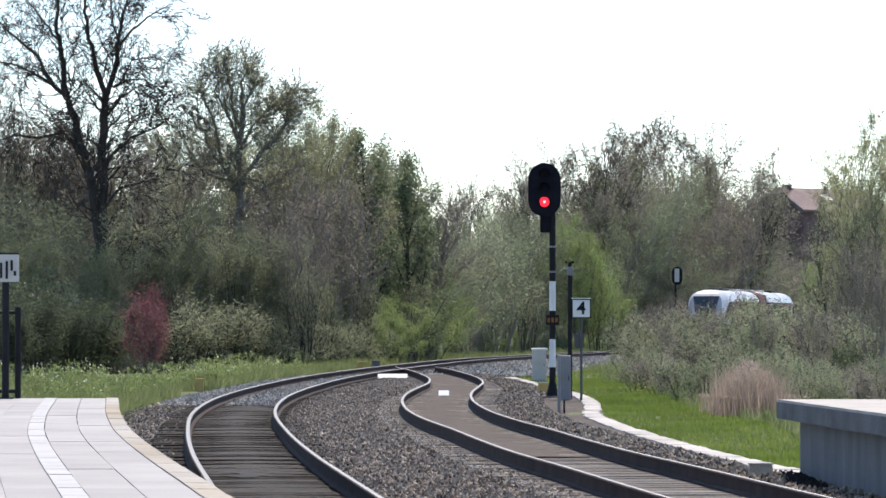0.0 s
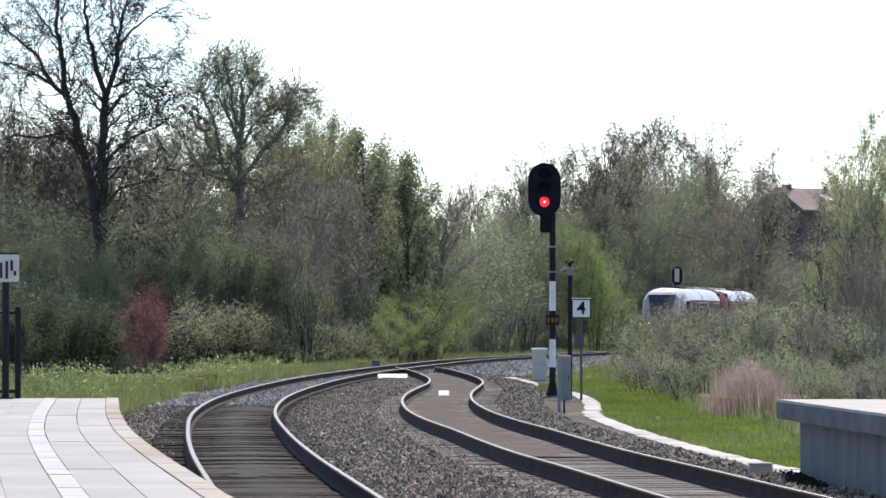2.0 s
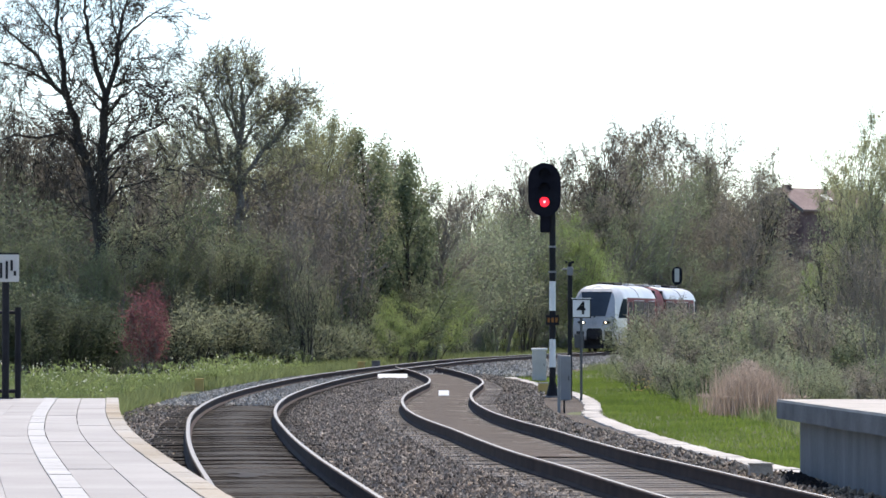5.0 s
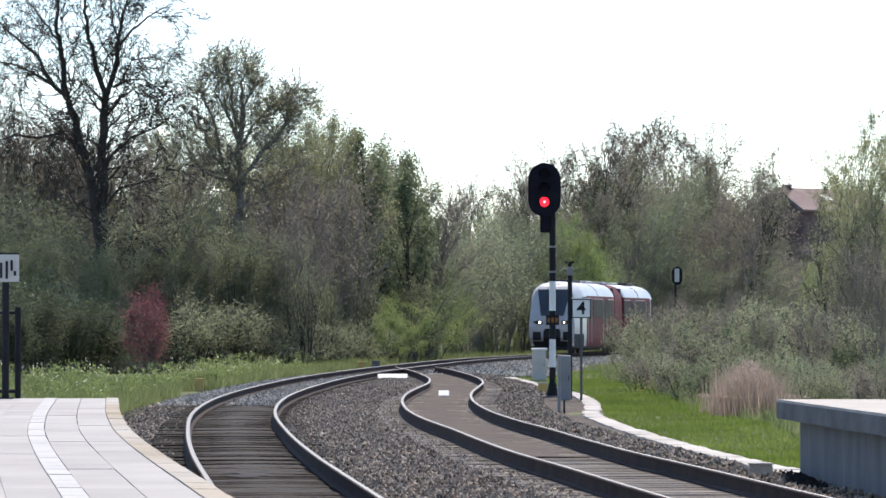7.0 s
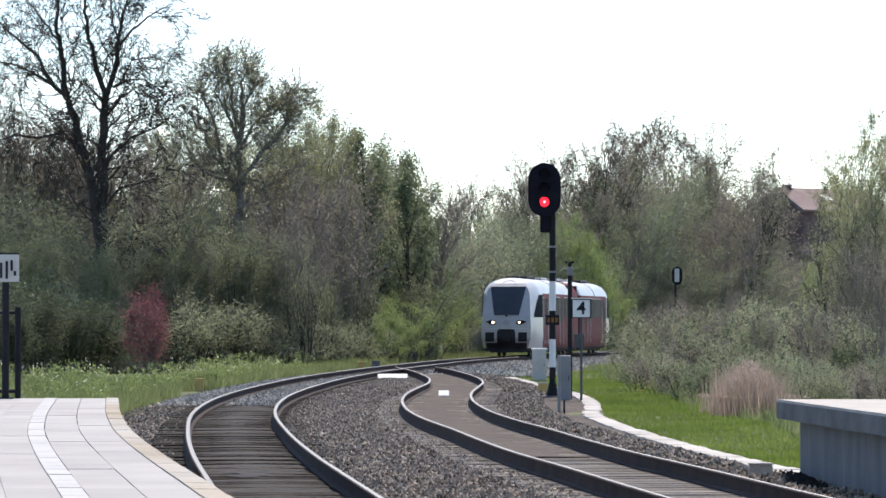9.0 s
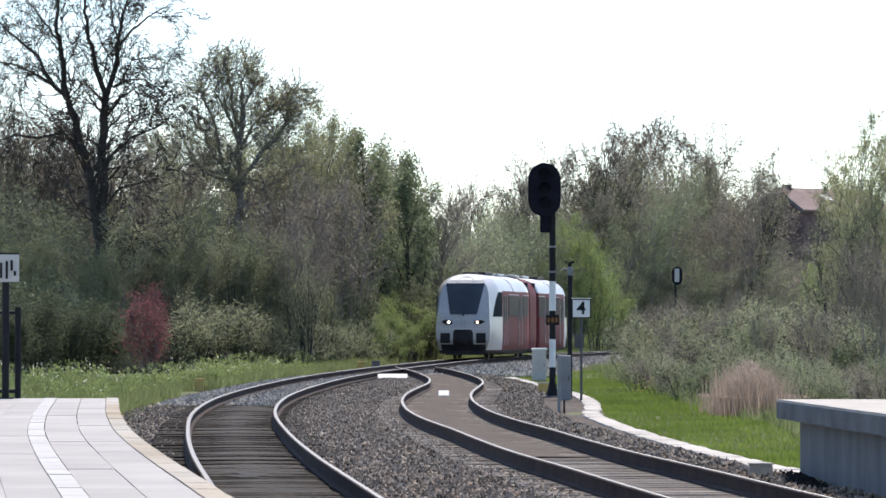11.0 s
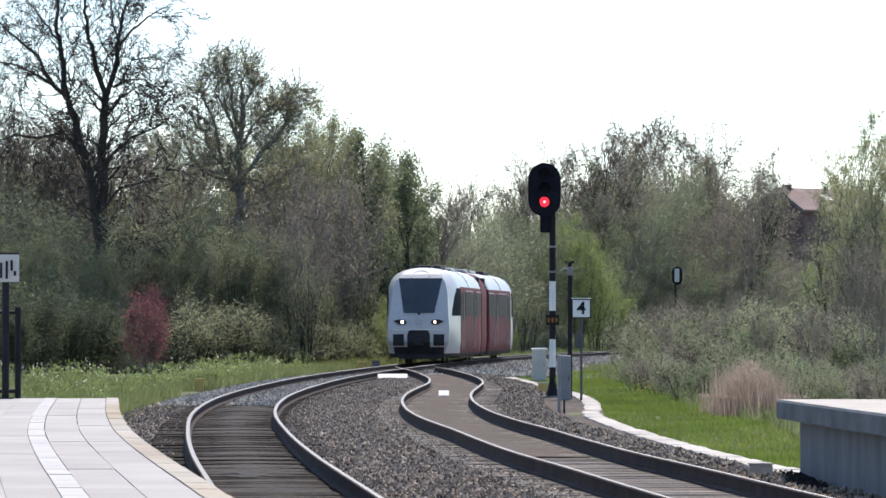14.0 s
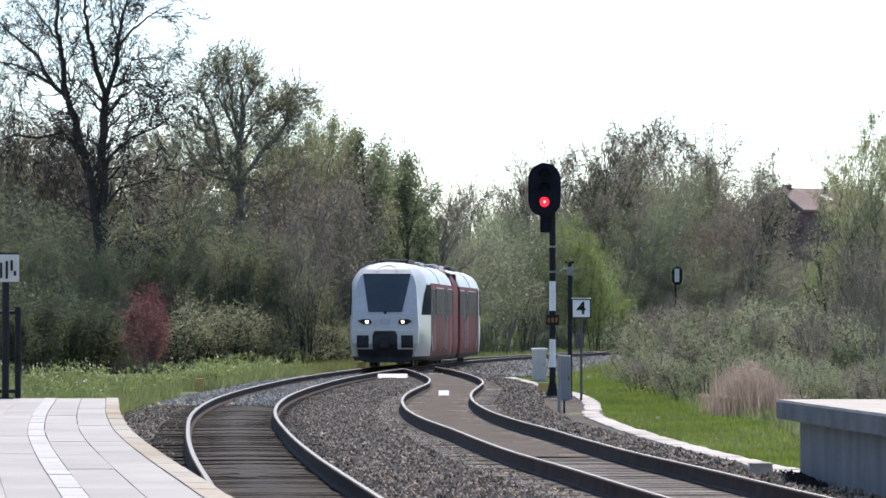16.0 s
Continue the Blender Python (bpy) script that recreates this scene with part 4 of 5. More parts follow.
def make_plant(name, seed, style, stems, height, radius, leaves, size, fuzz, mat, bark, label, category, lean=0.12, spread=0.4, upright=0.0):
    """A plant at the origin: wood and leaves, each a mesh under one empty."""
    rng = random.Random(seed)
    S = STYLES[style]
    v, f, tips = [], [], []
    for i in range(stems):
        a = 2 * math.pi * (i + rng.random()) / stems
        o = Vector((math.cos(a), math.sin(a), 0)) * (spread * rng.random() if stems > 1 else 0)
        d = Vector((math.cos(a) * lean * rng.uniform(0.3, 1.4), math.sin(a) * lean * rng.uniform(0.3, 1.4), 1)).normalized()
        grow(rng, v, f, tips, o + Vector((0, 0, -0.1)), d, height * rng.uniform(0.72, 1.0) if stems > 1 else height, radius, 0, S)
    top = max(p.z for p in v)
    k = height / top
    v = [p * k for p in v]
    tips = [p * k for p in tips]
    thing = empty(name, pose(0, 0, -50), label, category)
    thing["tall"] = height
    mesh_ob("trunk", v, f, bark, thing)
    if leaves:
        ob = new("crown", leaf_mesh(seed, tips, leaves, size, fuzz, mat, "crown", upright))
        ob.parent = thing
    return thing


def make_laid_tree(name, seed, limbs, tall, twig, per, leaves, leaf_size, mat, label, angle=(30, 70), upright=0.0, main=0.30, bark=M_BARK, fuzz=0.08, levels=5):
    """A tree whose main limbs are laid out one by one, with grown side limbs and twigs."""
    rng = random.Random(seed)
    v, f, tips = [], [], []
    S = dict(STYLES["bare"], kids=(0, 0, 4, 4, 2), levels=levels, angle=(20, 52), leaf_from=levels - 1)
    for pts, r0, r1 in limbs:
        r0, r1 = r0 * 0.82, r1 * 0.82
        line = [Vector((x, rng.uniform(-0.6, 0.6) * min(1, abs(x)), z)) for x, z in pts]
        n = len(line)
        fine = []
        for k in range(n - 1):
            for q in range(3):
                fine.append(line[k].lerp(line[k + 1], q / 3) + Vector((rng.gauss(0, 0.045), rng.gauss(0, 0.05), 0)) * (1 if q else 0.2))
        fine.append(line[-1])
        radii = [r0 + (r1 - r0) * k / (len(fine) - 1) for k in range(len(fine))]
        tube(v, f, fine, radii, 8)
        if r0 > main:
            continue
        for k in range(1, len(fine) - 1):
            for _ in range(per):
                along = (fine[k + 1] - fine[k]).normalized()
                side = along.cross(Vector((rng.gauss(0, 1), rng.gauss(0, 1), rng.gauss(0, 1)))).normalized()
                ang = radians(rng.uniform(*angle))
                grow(rng, v, f, tips, fine[k], along * math.cos(ang) + side * math.sin(ang), rng.uniform(*twig), max(0.016, radii[k] * 0.32), 2, S)
    thing = empty(name, pose(0, 0, -50), label, "tree")
    thing["tall"] = tall
    mesh_ob("trunk", v, f, bark, thing)
    ob = new("crown", leaf_mesh(seed, tips, leaves, leaf_size, fuzz, mat, "crown", upright))
    ob.parent = thing
    return thing


def make_big_tree():
    limbs = [([(0.1, -0.1), (0.02, 3.0), (0.01, 5.24), (0.04, 6.52)], 0.42, 0.34),
             ([(0.04, 6.4), (0.07, 8.77), (0.12, 10.91), (0.23, 11.76)], 0.27, 0.20),
             ([(-0.05, 5.6), (-0.3, 7.4), (-0.63, 8.77), (-1.06, 10.37), (-1.38, 11.55), (-1.7, 13.58), (-1.86, 14.43), (-1.86, 15.82), (-1.75, 17.11)], 0.28, 0.05),
             ([(0.23, 11.7), (-0.31, 13.36), (-0.57, 14.54), (-0.68, 15.72), (-0.79, 17.11)], 0.16, 0.04),
             ([(0.23, 11.7), (0.55, 12.72), (0.76, 14.11), (1.08, 15.72), (1.3, 17.0)], 0.17, 0.04),
             ([(-1.38, 11.5), (-2.13, 12.4), (-2.66, 13.36), (-3.62, 14.22), (-4.26, 14.81), (-5.23, 15.5)], 0.13, 0.03),
             ([(-1.83, 14.11), (-2.45, 14.86), (-2.98, 15.61), (-3.41, 16.36)], 0.08, 0.02),
             ([(-1.96, 12.19), (-2.87, 12.67), (-3.62, 13.04), (-4.26, 13.15), (-5.33, 13.26)], 0.09, 0.02),
             ([(0.5, 12.1), (1.19, 12.4), (1.83, 12.4), (2.58, 11.97)], 0.08, 0.015),
             ([(0.74, 13.79), (1.3, 14.54), (2.05, 15.08), (3.11, 15.61)], 0.09, 0.015),
             ([(0.92, 12.3), (1.3, 13.26), (2.15, 13.36), (3.22, 13.15)], 0.07, 0.015),
             ([(-0.7, 9.1), (-1.59, 10.16), (-2.66, 9.94), (-3.62, 10.05), (-4.69, 9.73)], 0.11, 0.02),
             ([(0.05, 8.2), (0.55, 9.3), (1.3, 9.94), (2.37, 10.37), (3.22, 11.23)], 0.11, 0.02),
             ([(0.14, 11.0), (-0.2, 11.33), (-0.73, 11.44), (-1.27, 11.44)], 0.06, 0.02),
             ([(0.2, 10.8), (0.87, 11.65), (1.51, 12.08), (2.15, 12.19)], 0.07, 0.015),
             ([(0.76, 14.11), (0.49, 14.86), (0.39, 15.72), (0.33, 16.57)], 0.07, 0.015),
             ([(0.05, 6.9), (0.87, 7.8), (1.72, 8.02), (2.58, 8.87)], 0.10, 0.02),
             ([(0.05, 5.0), (0.7, 5.9), (1.5, 5.7), (2.6, 5.0)], 0.11, 0.02)]
    return make_laid_tree("bare_tree", 5, limbs, 17.2, (1.0, 2.3), 2, 3200, 0.05, L_BROWN, "tall dark bare tree with forked limbs and fine twigs")


def make_upright_tree():
    limbs = [([(0.17, -0.1), (0.15, 4.8), (0.14, 7.7), (0.10, 9.5), (0.14, 10.95), (0.21, 12.07), (0.33, 13.2), (0.42, 13.98)], 0.26, 0.03),
             ([(0.10, 10.4), (-0.48, 11.74), (-0.93, 12.75), (-0.87, 13.76)], 0.09, 0.02),
             ([(0.12, 11.1), (-0.2, 12.63), (-0.42, 13.53), (-0.46, 14.09)], 0.08, 0.02),
             ([(0.10, 8.2), (-0.59, 9.27), (-1.15, 10.39), (-1.55, 11.74), (-1.83, 13.3)], 0.11, 0.02),
             ([(0.13, 8.7), (0.86, 9.83), (1.65, 10.62), (2.1, 11.51), (2.38, 12.3), (2.55, 12.75)], 0.12, 0.02),
             ([(0.21, 12.0), (0.64, 13.2), (0.98, 13.87)], 0.07, 0.02),
             ([(1.99, 11.3), (2.66, 11.85), (3.11, 12.3)], 0.05, 0.015),
             ([(1.65, 10.6), (1.76, 11.63), (1.99, 12.63)], 0.06, 0.015),
             ([(0.13, 7.8), (-0.48, 8.6), (-1.38, 9.05), (-2.16, 9.83)], 0.09, 0.02),
             ([(0.14, 7.0), (0.98, 7.93), (1.99, 8.6), (2.66, 9.5)], 0.10, 0.02),
             ([(-0.65, 9.4), (-1.04, 11.18), (-1.27, 12.52), (-1.32, 13.64)], 0.08, 0.02),
             ([(0.12, 10.1), (0.75, 11.18), (1.2, 11.85), (1.43, 12.3)], 0.08, 0.02)]
    # pale leaves and light bark stand in for sky glare round the twigs
    return make_laid_tree("budding_tree", 8, limbs, 14.9, (0.7, 1.5), 3, 28000, 0.038, L_GLARE_PALE, "tall tree with rising limbs and sparse fresh leaves", (15, 45), 0.8, bark=M_TWIG, fuzz=0.2, levels=4)


PLANTS = {
    "big": [make_big_tree()],
    "upright": [make_upright_tree()],
    "fan": [make_plant("twiggy_tree", 97, "fan", 2, 14.0, 0.20, 3500, 0.07, 0.15, L_BROWN, M_BARK, "round-topped tree with fine bare rising twigs", "tree", 0.12, 0.4, 0.8)],
    "stems": [make_plant("slender_tree", 98, "buds", 5, 7.0, 0.085, 3500, 0.045, 0.18, L_OLIVE_HAZE, M_BARK, "slender dark-stemmed tree with sparse small leaves", "tree", 0.24, 0.5, 0.6)],
    "bare": [make_plant("bare_tree", 11, "bare", 1, 17.5, 0.30, 3000, 0.045, 0.15, L_BROWN, M_GREYBARK, "tall grey bare tree with forked limbs", "tree")],
    "ash": [make_plant("budding_tree", 20 + i, "ash", 1, 13.0, 0.22, 14000, 0.045, 0.18, (L_OLIVE_HAZE, L_YELLOW)[i], M_BARK, "tall slender tree with sparse fresh leaves", "tree", 0.05, 0.4, 1.0) for i in range(2)],
    "cone": [make_plant("leafy_tree", 30 + i, "cone", 1, 9.0, 0.15, 9000, 0.062, 0.22, (L_MID, L_MID)[i], M_BARK, "mid green upright leafy tree", "tree", 0.015) for i in range(2)],
    "thicket": [make_plant("thicket_tree", 40 + i, "thicket", 5, 8.0, 0.09, 12000, 0.052, 0.24, (L_MID, L_OLIVE_HAZE, L_DARK)[i], M_TWIG, ("mid green many-stemmed tree", "olive green many-stemmed tree", "dark green many-stemmed tree")[i], "tree", 0.22, 0.8, 0.5) for i in range(3)],
    "wood": [make_plant("wood_tree", 80 + i, "thicket", 4, 13.0, 0.15, 14000, 0.055, 0.24, (L_OLIVE_HAZE, L_BROWN, L_MID)[i], M_TWIG, ("tall wood tree in fresh olive leaf, lightened for haze", "grey brown tall wood tree in bud", "mid green tall wood tree")[i], "tree", 0.26, 1.2, 0.8) for i in range(3)],
    "fresh": [make_plant("fresh_tree", 33, "thicket", 3, 8.0, 0.09, 11000, 0.055, 0.26, L_FRESH, M_GREYBARK, "bright fresh green young tree in full leaf", "tree", 0.22, 0.5, 0.4)],
    "hedge": [make_plant("evergreen_shrub", 90, "thicket", 7, 4.0, 0.05, 9000, 0.06, 0.22, L_EVERGREEN, M_BARK, "dark evergreen shrub at the edge of the wood", "shrub", 0.3, 0.9)],
    "willow": [make_plant("willow_tree", 50 + i, "willow", 3, 9.5, 0.13, 18000, 0.05, 0.13, (L_YELLOW, L_SPRING)[i], M_TWIG, "yellow green willow with hanging twigs", "tree", 0.18, 0.5, 1.5) for i in range(2)],
    "bush": [make_plant("shrub", 60 + i, "shrub", 6, 3.2, 0.030, 5200, 0.042, 0.16, (L_OLIVE_HAZE, L_MID, L_SPRING, L_BROWN)[i], M_BARK, ("grey olive twiggy shrub", "mid green twiggy shrub", "bright fresh green leafy shrub", "brown budding twiggy shrub")[i], "shrub", 0.5, 0.5) for i in range(4)],
    "copper": [make_plant("copper_shrub", 70, "thicket", 7, 4.5, 0.045, 4200, 0.065, 0.2, L_RED, M_TWIG, "dark red leaved shrub beside the verge", "shrub", 0.32, 0.5)],
    "twigs": [make_plant("bare_shrub", 75, "buds", 6, 6.0, 0.060, 5000, 0.035, 0.16, L_BROWN, M_TWIG, "grey brown many-stemmed tree with sparse buds", "tree", 0.2, 0.7)],
}
PLANT_RNG = random.Random(17)


def plant(kind, which, px, y, top, wide=1.0):
    """Stands one plant where a line of sight px across at distance y meets the ground, its top at the given line."""
    src = PLANTS[kind][which]
    x = (px - 784) / 8600 * y
    g = on_ground(x, y)
    h = EYE + (573.5 - top) / 8600 * y - g
    k = h / src["tall"]
    m = pose(x, y, g - 0.03, 0, 0, 0 if kind == "big" else PLANT_RNG.uniform(0, 360))
    ob = copy_thing(src, m)
    ob["group"] = "trackside shrubs" if kind in ("bush", "copper", "hedge") else "trees beside the line"
    ob.scale = (k * wide, k * wide, k)
    return ob


def build_plants():
    # the tall bare tree, smaller bare ones and the wood behind the verge
    plant("big", 0, 178, 206, -60)
    for px, y, top in ((15, 226, 165), (62, 230, 195), (112, 228, 180), (-25, 230, 150)):
        plant("fan", 0, px, y, top, 0.9)
    for px, y, top, w in ((232, 206, 335, 1), (292, 207, 345, 1), (350, 208, 330, 0)):
        plant("thicket", w, px, y, top, 0.8)
    plant("upright", 0, 420, 216, 80, 1.22)
    for px, y, top, w in ((560, 236, 178, 0), (602, 240, 214, 0), (522, 238, 172, 0), (478, 240, 198, 0), (636, 242, 250, 2), (582, 234, 225, 0)):
        plant("wood", w, px, y, top, 0.8)
    for px, y, top, wide in ((548, 224, 186, 0.6), (588, 228, 226, 0.6), (502, 226, 205, 0.6), (470, 230, 240, 0.7), (615, 232, 262, 0.6)):
        plant("willow", 0, px, y, top, wide)
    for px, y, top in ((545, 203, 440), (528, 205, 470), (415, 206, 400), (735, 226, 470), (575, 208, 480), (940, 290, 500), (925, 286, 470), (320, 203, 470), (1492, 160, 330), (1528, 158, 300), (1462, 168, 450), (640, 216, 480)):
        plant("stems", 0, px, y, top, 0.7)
    for px, y, top, wide in ((-60, 222, 20, 0.9), (60, 226, 170, 0.9), (345, 230, 160, 0.8), (130, 236, 190, 0.9)):
        plant("bare", 0, px, y, top, wide)
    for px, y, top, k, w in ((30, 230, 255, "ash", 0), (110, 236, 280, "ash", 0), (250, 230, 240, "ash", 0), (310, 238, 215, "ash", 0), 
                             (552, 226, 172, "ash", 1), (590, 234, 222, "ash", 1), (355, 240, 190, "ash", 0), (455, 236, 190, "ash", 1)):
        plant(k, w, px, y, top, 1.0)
    for px, y, top, w in ((656, 226, 226, 0), (690, 236, 290, 1), (728, 230, 272, 0), (756, 240, 325, 1), (632, 232, 310, 1)):
        plant("cone", w, px, y, top, 1.0)
    for px, y, top, w in ((-10, 212, 290, 2), (60, 208, 320, 2), (125, 214, 370, 2), (180, 210, 425, 2), (240, 214, 400, 2), (300, 212, 440, 2), (330, 216, 410, 0), (30, 204, 420, 0), (95, 204, 400, 2),
                          (380, 214, 430, 2), (665, 232, 420, 2), (430, 214, 420, 0),
                          (710, 236, 430, 2), (760, 248, 400, 0), (800, 266, 380, 1), (840, 276, 365, 1), (880, 284, 372, 0), (920, 296, 372, 2), (955, 304, 390, 1)):
        plant("thicket", w, px, y, top, 1.1)
    for px, y, top, w in ((10, 242, 262, 1), (75, 246, 285, 2), (140, 244, 300, 1), (215, 246, 285, 2), (285, 248, 262, 1)):
        plant("wood", w, px, y, top, 1.1)
    plant("thicket", 2, 232, 186, 575, 1.1)
    for px, y, top in ((-15, 232, 205), (35, 236, 235), (85, 230, 215), (150, 238, 240), (225, 234, 225), (280, 236, 200), (330, 232, 225), (110, 227, 195), (10, 226, 180), (195, 230, 190)):
        plant("twigs", 0, px, y, top, 0.8)
    for px, y, top, w in ((335, 200, 540, 0), (395, 202, 522, 0), (455, 203, 540, 0), (500, 205, 555, 0), (540, 207, 565, 0), (585, 210, 560, 0), (630, 214, 570, 0), (250, 200, 585, 1), (560, 212, 530, 1)):
        plant("bush", w, px, y, top, 1.5)
    for i in range(6):
        plant("bush", i % 2, 430 + i * 50, 250 + (i % 3) * 4, 470 + (i % 2) * 15, 1.7)
    # grey budding stems
    for px, y, top in ((545, 206, 370), (480, 210, 350), (570, 212, 300), (520, 216, 270), (600, 218, 270), (440, 218, 290), (290, 216, 300), (350, 214, 330),
                       (745, 238, 265)):
        plant("twigs", 0, px, y, top, 0.85)
    for px, y, top in ((800, 306, 338), (832, 300, 318), (866, 305, 306), (898, 308, 312), (925, 304, 300), (708, 240, 250), (1255, 372, 262)):
        plant("fan", 0, px, y, top, 0.8)
    # dense back row that closes the wood
    for i in range(14):
        px = -30 + i * 71
        plant("wood", (0, 2, 1)[i % 3], px, 254 + (i % 4) * 7 + max(0, i - 8) * 9, (330, 360, 345, 375)[i % 4] + (0 if px < 640 else 15), 1.5)
    # wood behind the curve; its olive crowns carry distance haze in the leaf colour
    for px, y, top, k, w in ((965, 360, 262, "fan", 0), (1000, 368, 246, "fan", 0), (1040, 372, 232, "wood", 1), (1075, 366, 222, "fan", 0), (1100, 380, 226, "wood", 1), (1140, 392, 204, "fan", 0), (1172, 396, 188, "fan", 0),
                             (1205, 392, 204, "fan", 0), (1240, 372, 236, "wood", 0), (1275, 366, 250, "wood", 1), (1312, 378, 256, "wood", 0), (1340, 374, 286, "fan", 0), (1120, 372, 262, "wood", 0), (1060, 362, 262, "wood", 2),
                             (1175, 376, 275, "wood", 1), (1212, 380, 280, "wood", 0)):
        plant(k, w, px, y, top, 1.15)
    for i, (px, top) in enumerate(((960, 330), (1005, 300), (1055, 310), (1105, 290), (1155, 300), (1205, 290), (1255, 312), (1305, 328), (1350, 398),
                                   (1395, 418), (1435, 418), (1475, 395), (1520, 350), (1570, 340))):
        plant("wood", (1, 0, 1, 2)[i % 4], px, 354 + max(0, px - 1240) * 0.34 + (i % 3) * 8, top, 1.25)
        plant("wood", (0, 2, 1)[i % 3], px + 20, 350 + max(0, px - 1220) * 0.34 + (i % 3) * 4, 425 + (i % 4) * 14, 2.0)
    # fresh green tree by the signal
    plant("willow", 1, 1025, 304, 378, 0.8)
    for px, y, top, wide in ((1022, 302, 376, 0.75), (1050, 304, 425, 0.9), (1078, 305, 485, 1.1), (1000, 301, 450, 1.0), (714, 222, 512, 1.2), (762, 234, 490, 1.0), (690, 219, 545, 1.3), (800, 258, 520, 1.1)):
        plant("fresh", 0, px, y, top, wide)
    # willows and shrubs in front of the curve
    for px, y, top, w in ((1512, 172, 300, 0), (1545, 166, 225, 0), (1585, 160, 175, 0), (1475, 180, 400, 1), (1535, 178, 330, 1), (1610, 168, 240, 1), (1445, 184, 450, 1)):
        plant("willow", w, px, y, top, 0.6)
    for i, (px, y, top) in enumerate(((1125, 176, 560), (1160, 172, 545), (1200, 168, 550), (1240, 166, 548), (1280, 164, 545), (1320, 160, 540), (1360, 158, 535), (1400, 154, 530),
                                      (1440, 150, 520), (1480, 146, 540), (1520, 142, 560), (1560, 138, 560), (1140, 160, 600), (1190, 152, 600), (1230, 148, 610), (1420, 128, 620),
                                      (1470, 124, 630), (1520, 120, 630), (1565, 116, 620), (1370, 136, 610))):
        plant("bush", (0, 3, 1, 0)[i % 4], px, y, top, 1.15)
    for i, (px, y, top) in enumerate(((1130, 142, 610), (1165, 134, 622), (1205, 128, 622), (1245, 122, 632), (1290, 128, 600), (1150, 150, 585), (1215, 140, 588), (1340, 120, 612),
                                      (1395, 112, 632), (1440, 108, 640), (1490, 104, 650), (1545, 100, 640), (1260, 140, 575), (1310, 146, 560))):
        plant("bush", (0, 3, 0, 1, 0)[i % 5], px, y, top, 1.25)
    for px, y, top in ((1185, 150, 560), (1270, 150, 545), (1350, 145, 540), (1440, 140, 520), (1515, 150, 400), (1560, 135, 430)):
        plant("twigs", 0, px, y, top, 0.8)
    # shrubs at the foot of the wood
    for px, y, top, w in ((355, 204, 535, 0), (415, 204, 528, 0), (450, 206, 560, 0), (500, 208, 560, 1), (600, 216, 560, 1), (640, 222, 575, 2), (100, 198, 500, 1), (60, 196, 480, 1),
                          (150, 200, 520, 1), (205, 202, 560, 1), (690, 228, 545, 1), (735, 232, 530, 1), (770, 240, 560, 2), (810, 262, 575, 0), (860, 274, 580, 1), (905, 288, 585, 2),
                          (940, 296, 585, 1), (985, 300, 590, 2), (1030, 306, 590, 2), (1075, 312, 590, 2), (1110, 318, 590, 1), (20, 194, 470, 0)):
        plant("bush", w, px, y, top, 1.2)
    for px, y, top in ((15, 176, 540), (60, 180, 535), (110, 184, 545), (165, 186, 555), (205, 190, 565)):
        plant("hedge", 0, px, y, top - 25, 1.0)
    for px, y, top in ((-10, 186, 500), (40, 190, 490), (95, 190, 520), (145, 192, 530), (190, 194, 545)):
        plant("hedge", 0, px, y, top, 0.9)
    plant("copper", 0, 262, 180, 515, 0.85)
    plant("copper", 0, 272, 184, 495, 0.5)
    plant("copper", 0, 215, 216, 420, 0.7)
    # leafier young growth before the darkest part of the wood
    for px, y, top, w in ((255, 205, 405, 1), (315, 205, 430, 0), (365, 206, 400, 1), (420, 207, 415, 0), (465, 208, 380, 1), (520, 209, 410, 0), (600, 221, 400, 0), (190, 203, 430, 0)):
        plant("thicket", w, px, y, top, 0.85)
    # twiggy shrubs that screen the far bend
    for px, y, top in ((1152, 170, 535), (1176, 171, 520), (1200, 172, 518), (1222, 170, 536), (1250, 172, 538), (1290, 170, 516), (1322, 172, 512), (1350, 170, 512)):
        plant("twigs", 0, px, y, top, 0.7)
    for i, (px, y, top) in enumerate(((1158, 168, 545), (1188, 170, 530), (1218, 172, 552), (1245, 170, 556), (1286, 172, 526), (1328, 168, 526), (1365, 166, 522))):
        plant("bush", (0, 3)[i % 2], px, y, top, 1.0)
    for i in range(9):
        plant("wood", (1, 0, 2)[i % 3], 965 + i * 46, 425 + (i % 3) * 7, (335, 320, 345)[i % 3], 2.0)
    # close growth under the wood behind the curve
    for i in range(9):
        plant("thicket", (0, 2, 1)[i % 3], 800 + i * 36, 318 + i * 4, 470 + (i % 3) * 22, 1.5)
    for kind in PLANTS.values():
        for src in kind:
            for o in list(src.children):
                bpy.data.objects.remove(o)
            bpy.data.objects.remove(src)


build_plants()


def beside_box(x, y):
    """Trodden grass on the track side of the verge's yellow box."""
    return (np.abs(x + 7.3 * y / 145.6) < 0.55) & (y > 112) & (y < 146.5)


def blades(name, count, mat, place, label, category, tall, wide, seed, lean=0.35):
    """Grass or herbs: many single tapering blades in one mesh."""
    r = np.random.RandomState(seed)
    c = place(r, count)
    c = c[~beside_box(c[:, 0], c[:, 1])]
    count = len(c)
    h = (tall[0] + (tall[1] - tall[0]) * r.rand(count))[:, None]
    a = r.uniform(0, 2 * np.pi, count)
    side = np.stack([np.cos(a), np.sin(a), np.zeros(count)], 1) * wide
    tip = c + np.concatenate([r.normal(0, lean, (count, 2)) * h, h], 1)
    v = np.stack([c - side, c + side, tip], 1).reshape(-1, 3)
    me = bpy.data.meshes.new(name)
    me.from_pydata(v.tolist(), [], np.arange(count * 3).reshape(-1, 3).tolist())
    me.materials.append(mat)
    return tagged(new(name, me), label, category, kind="stuff")


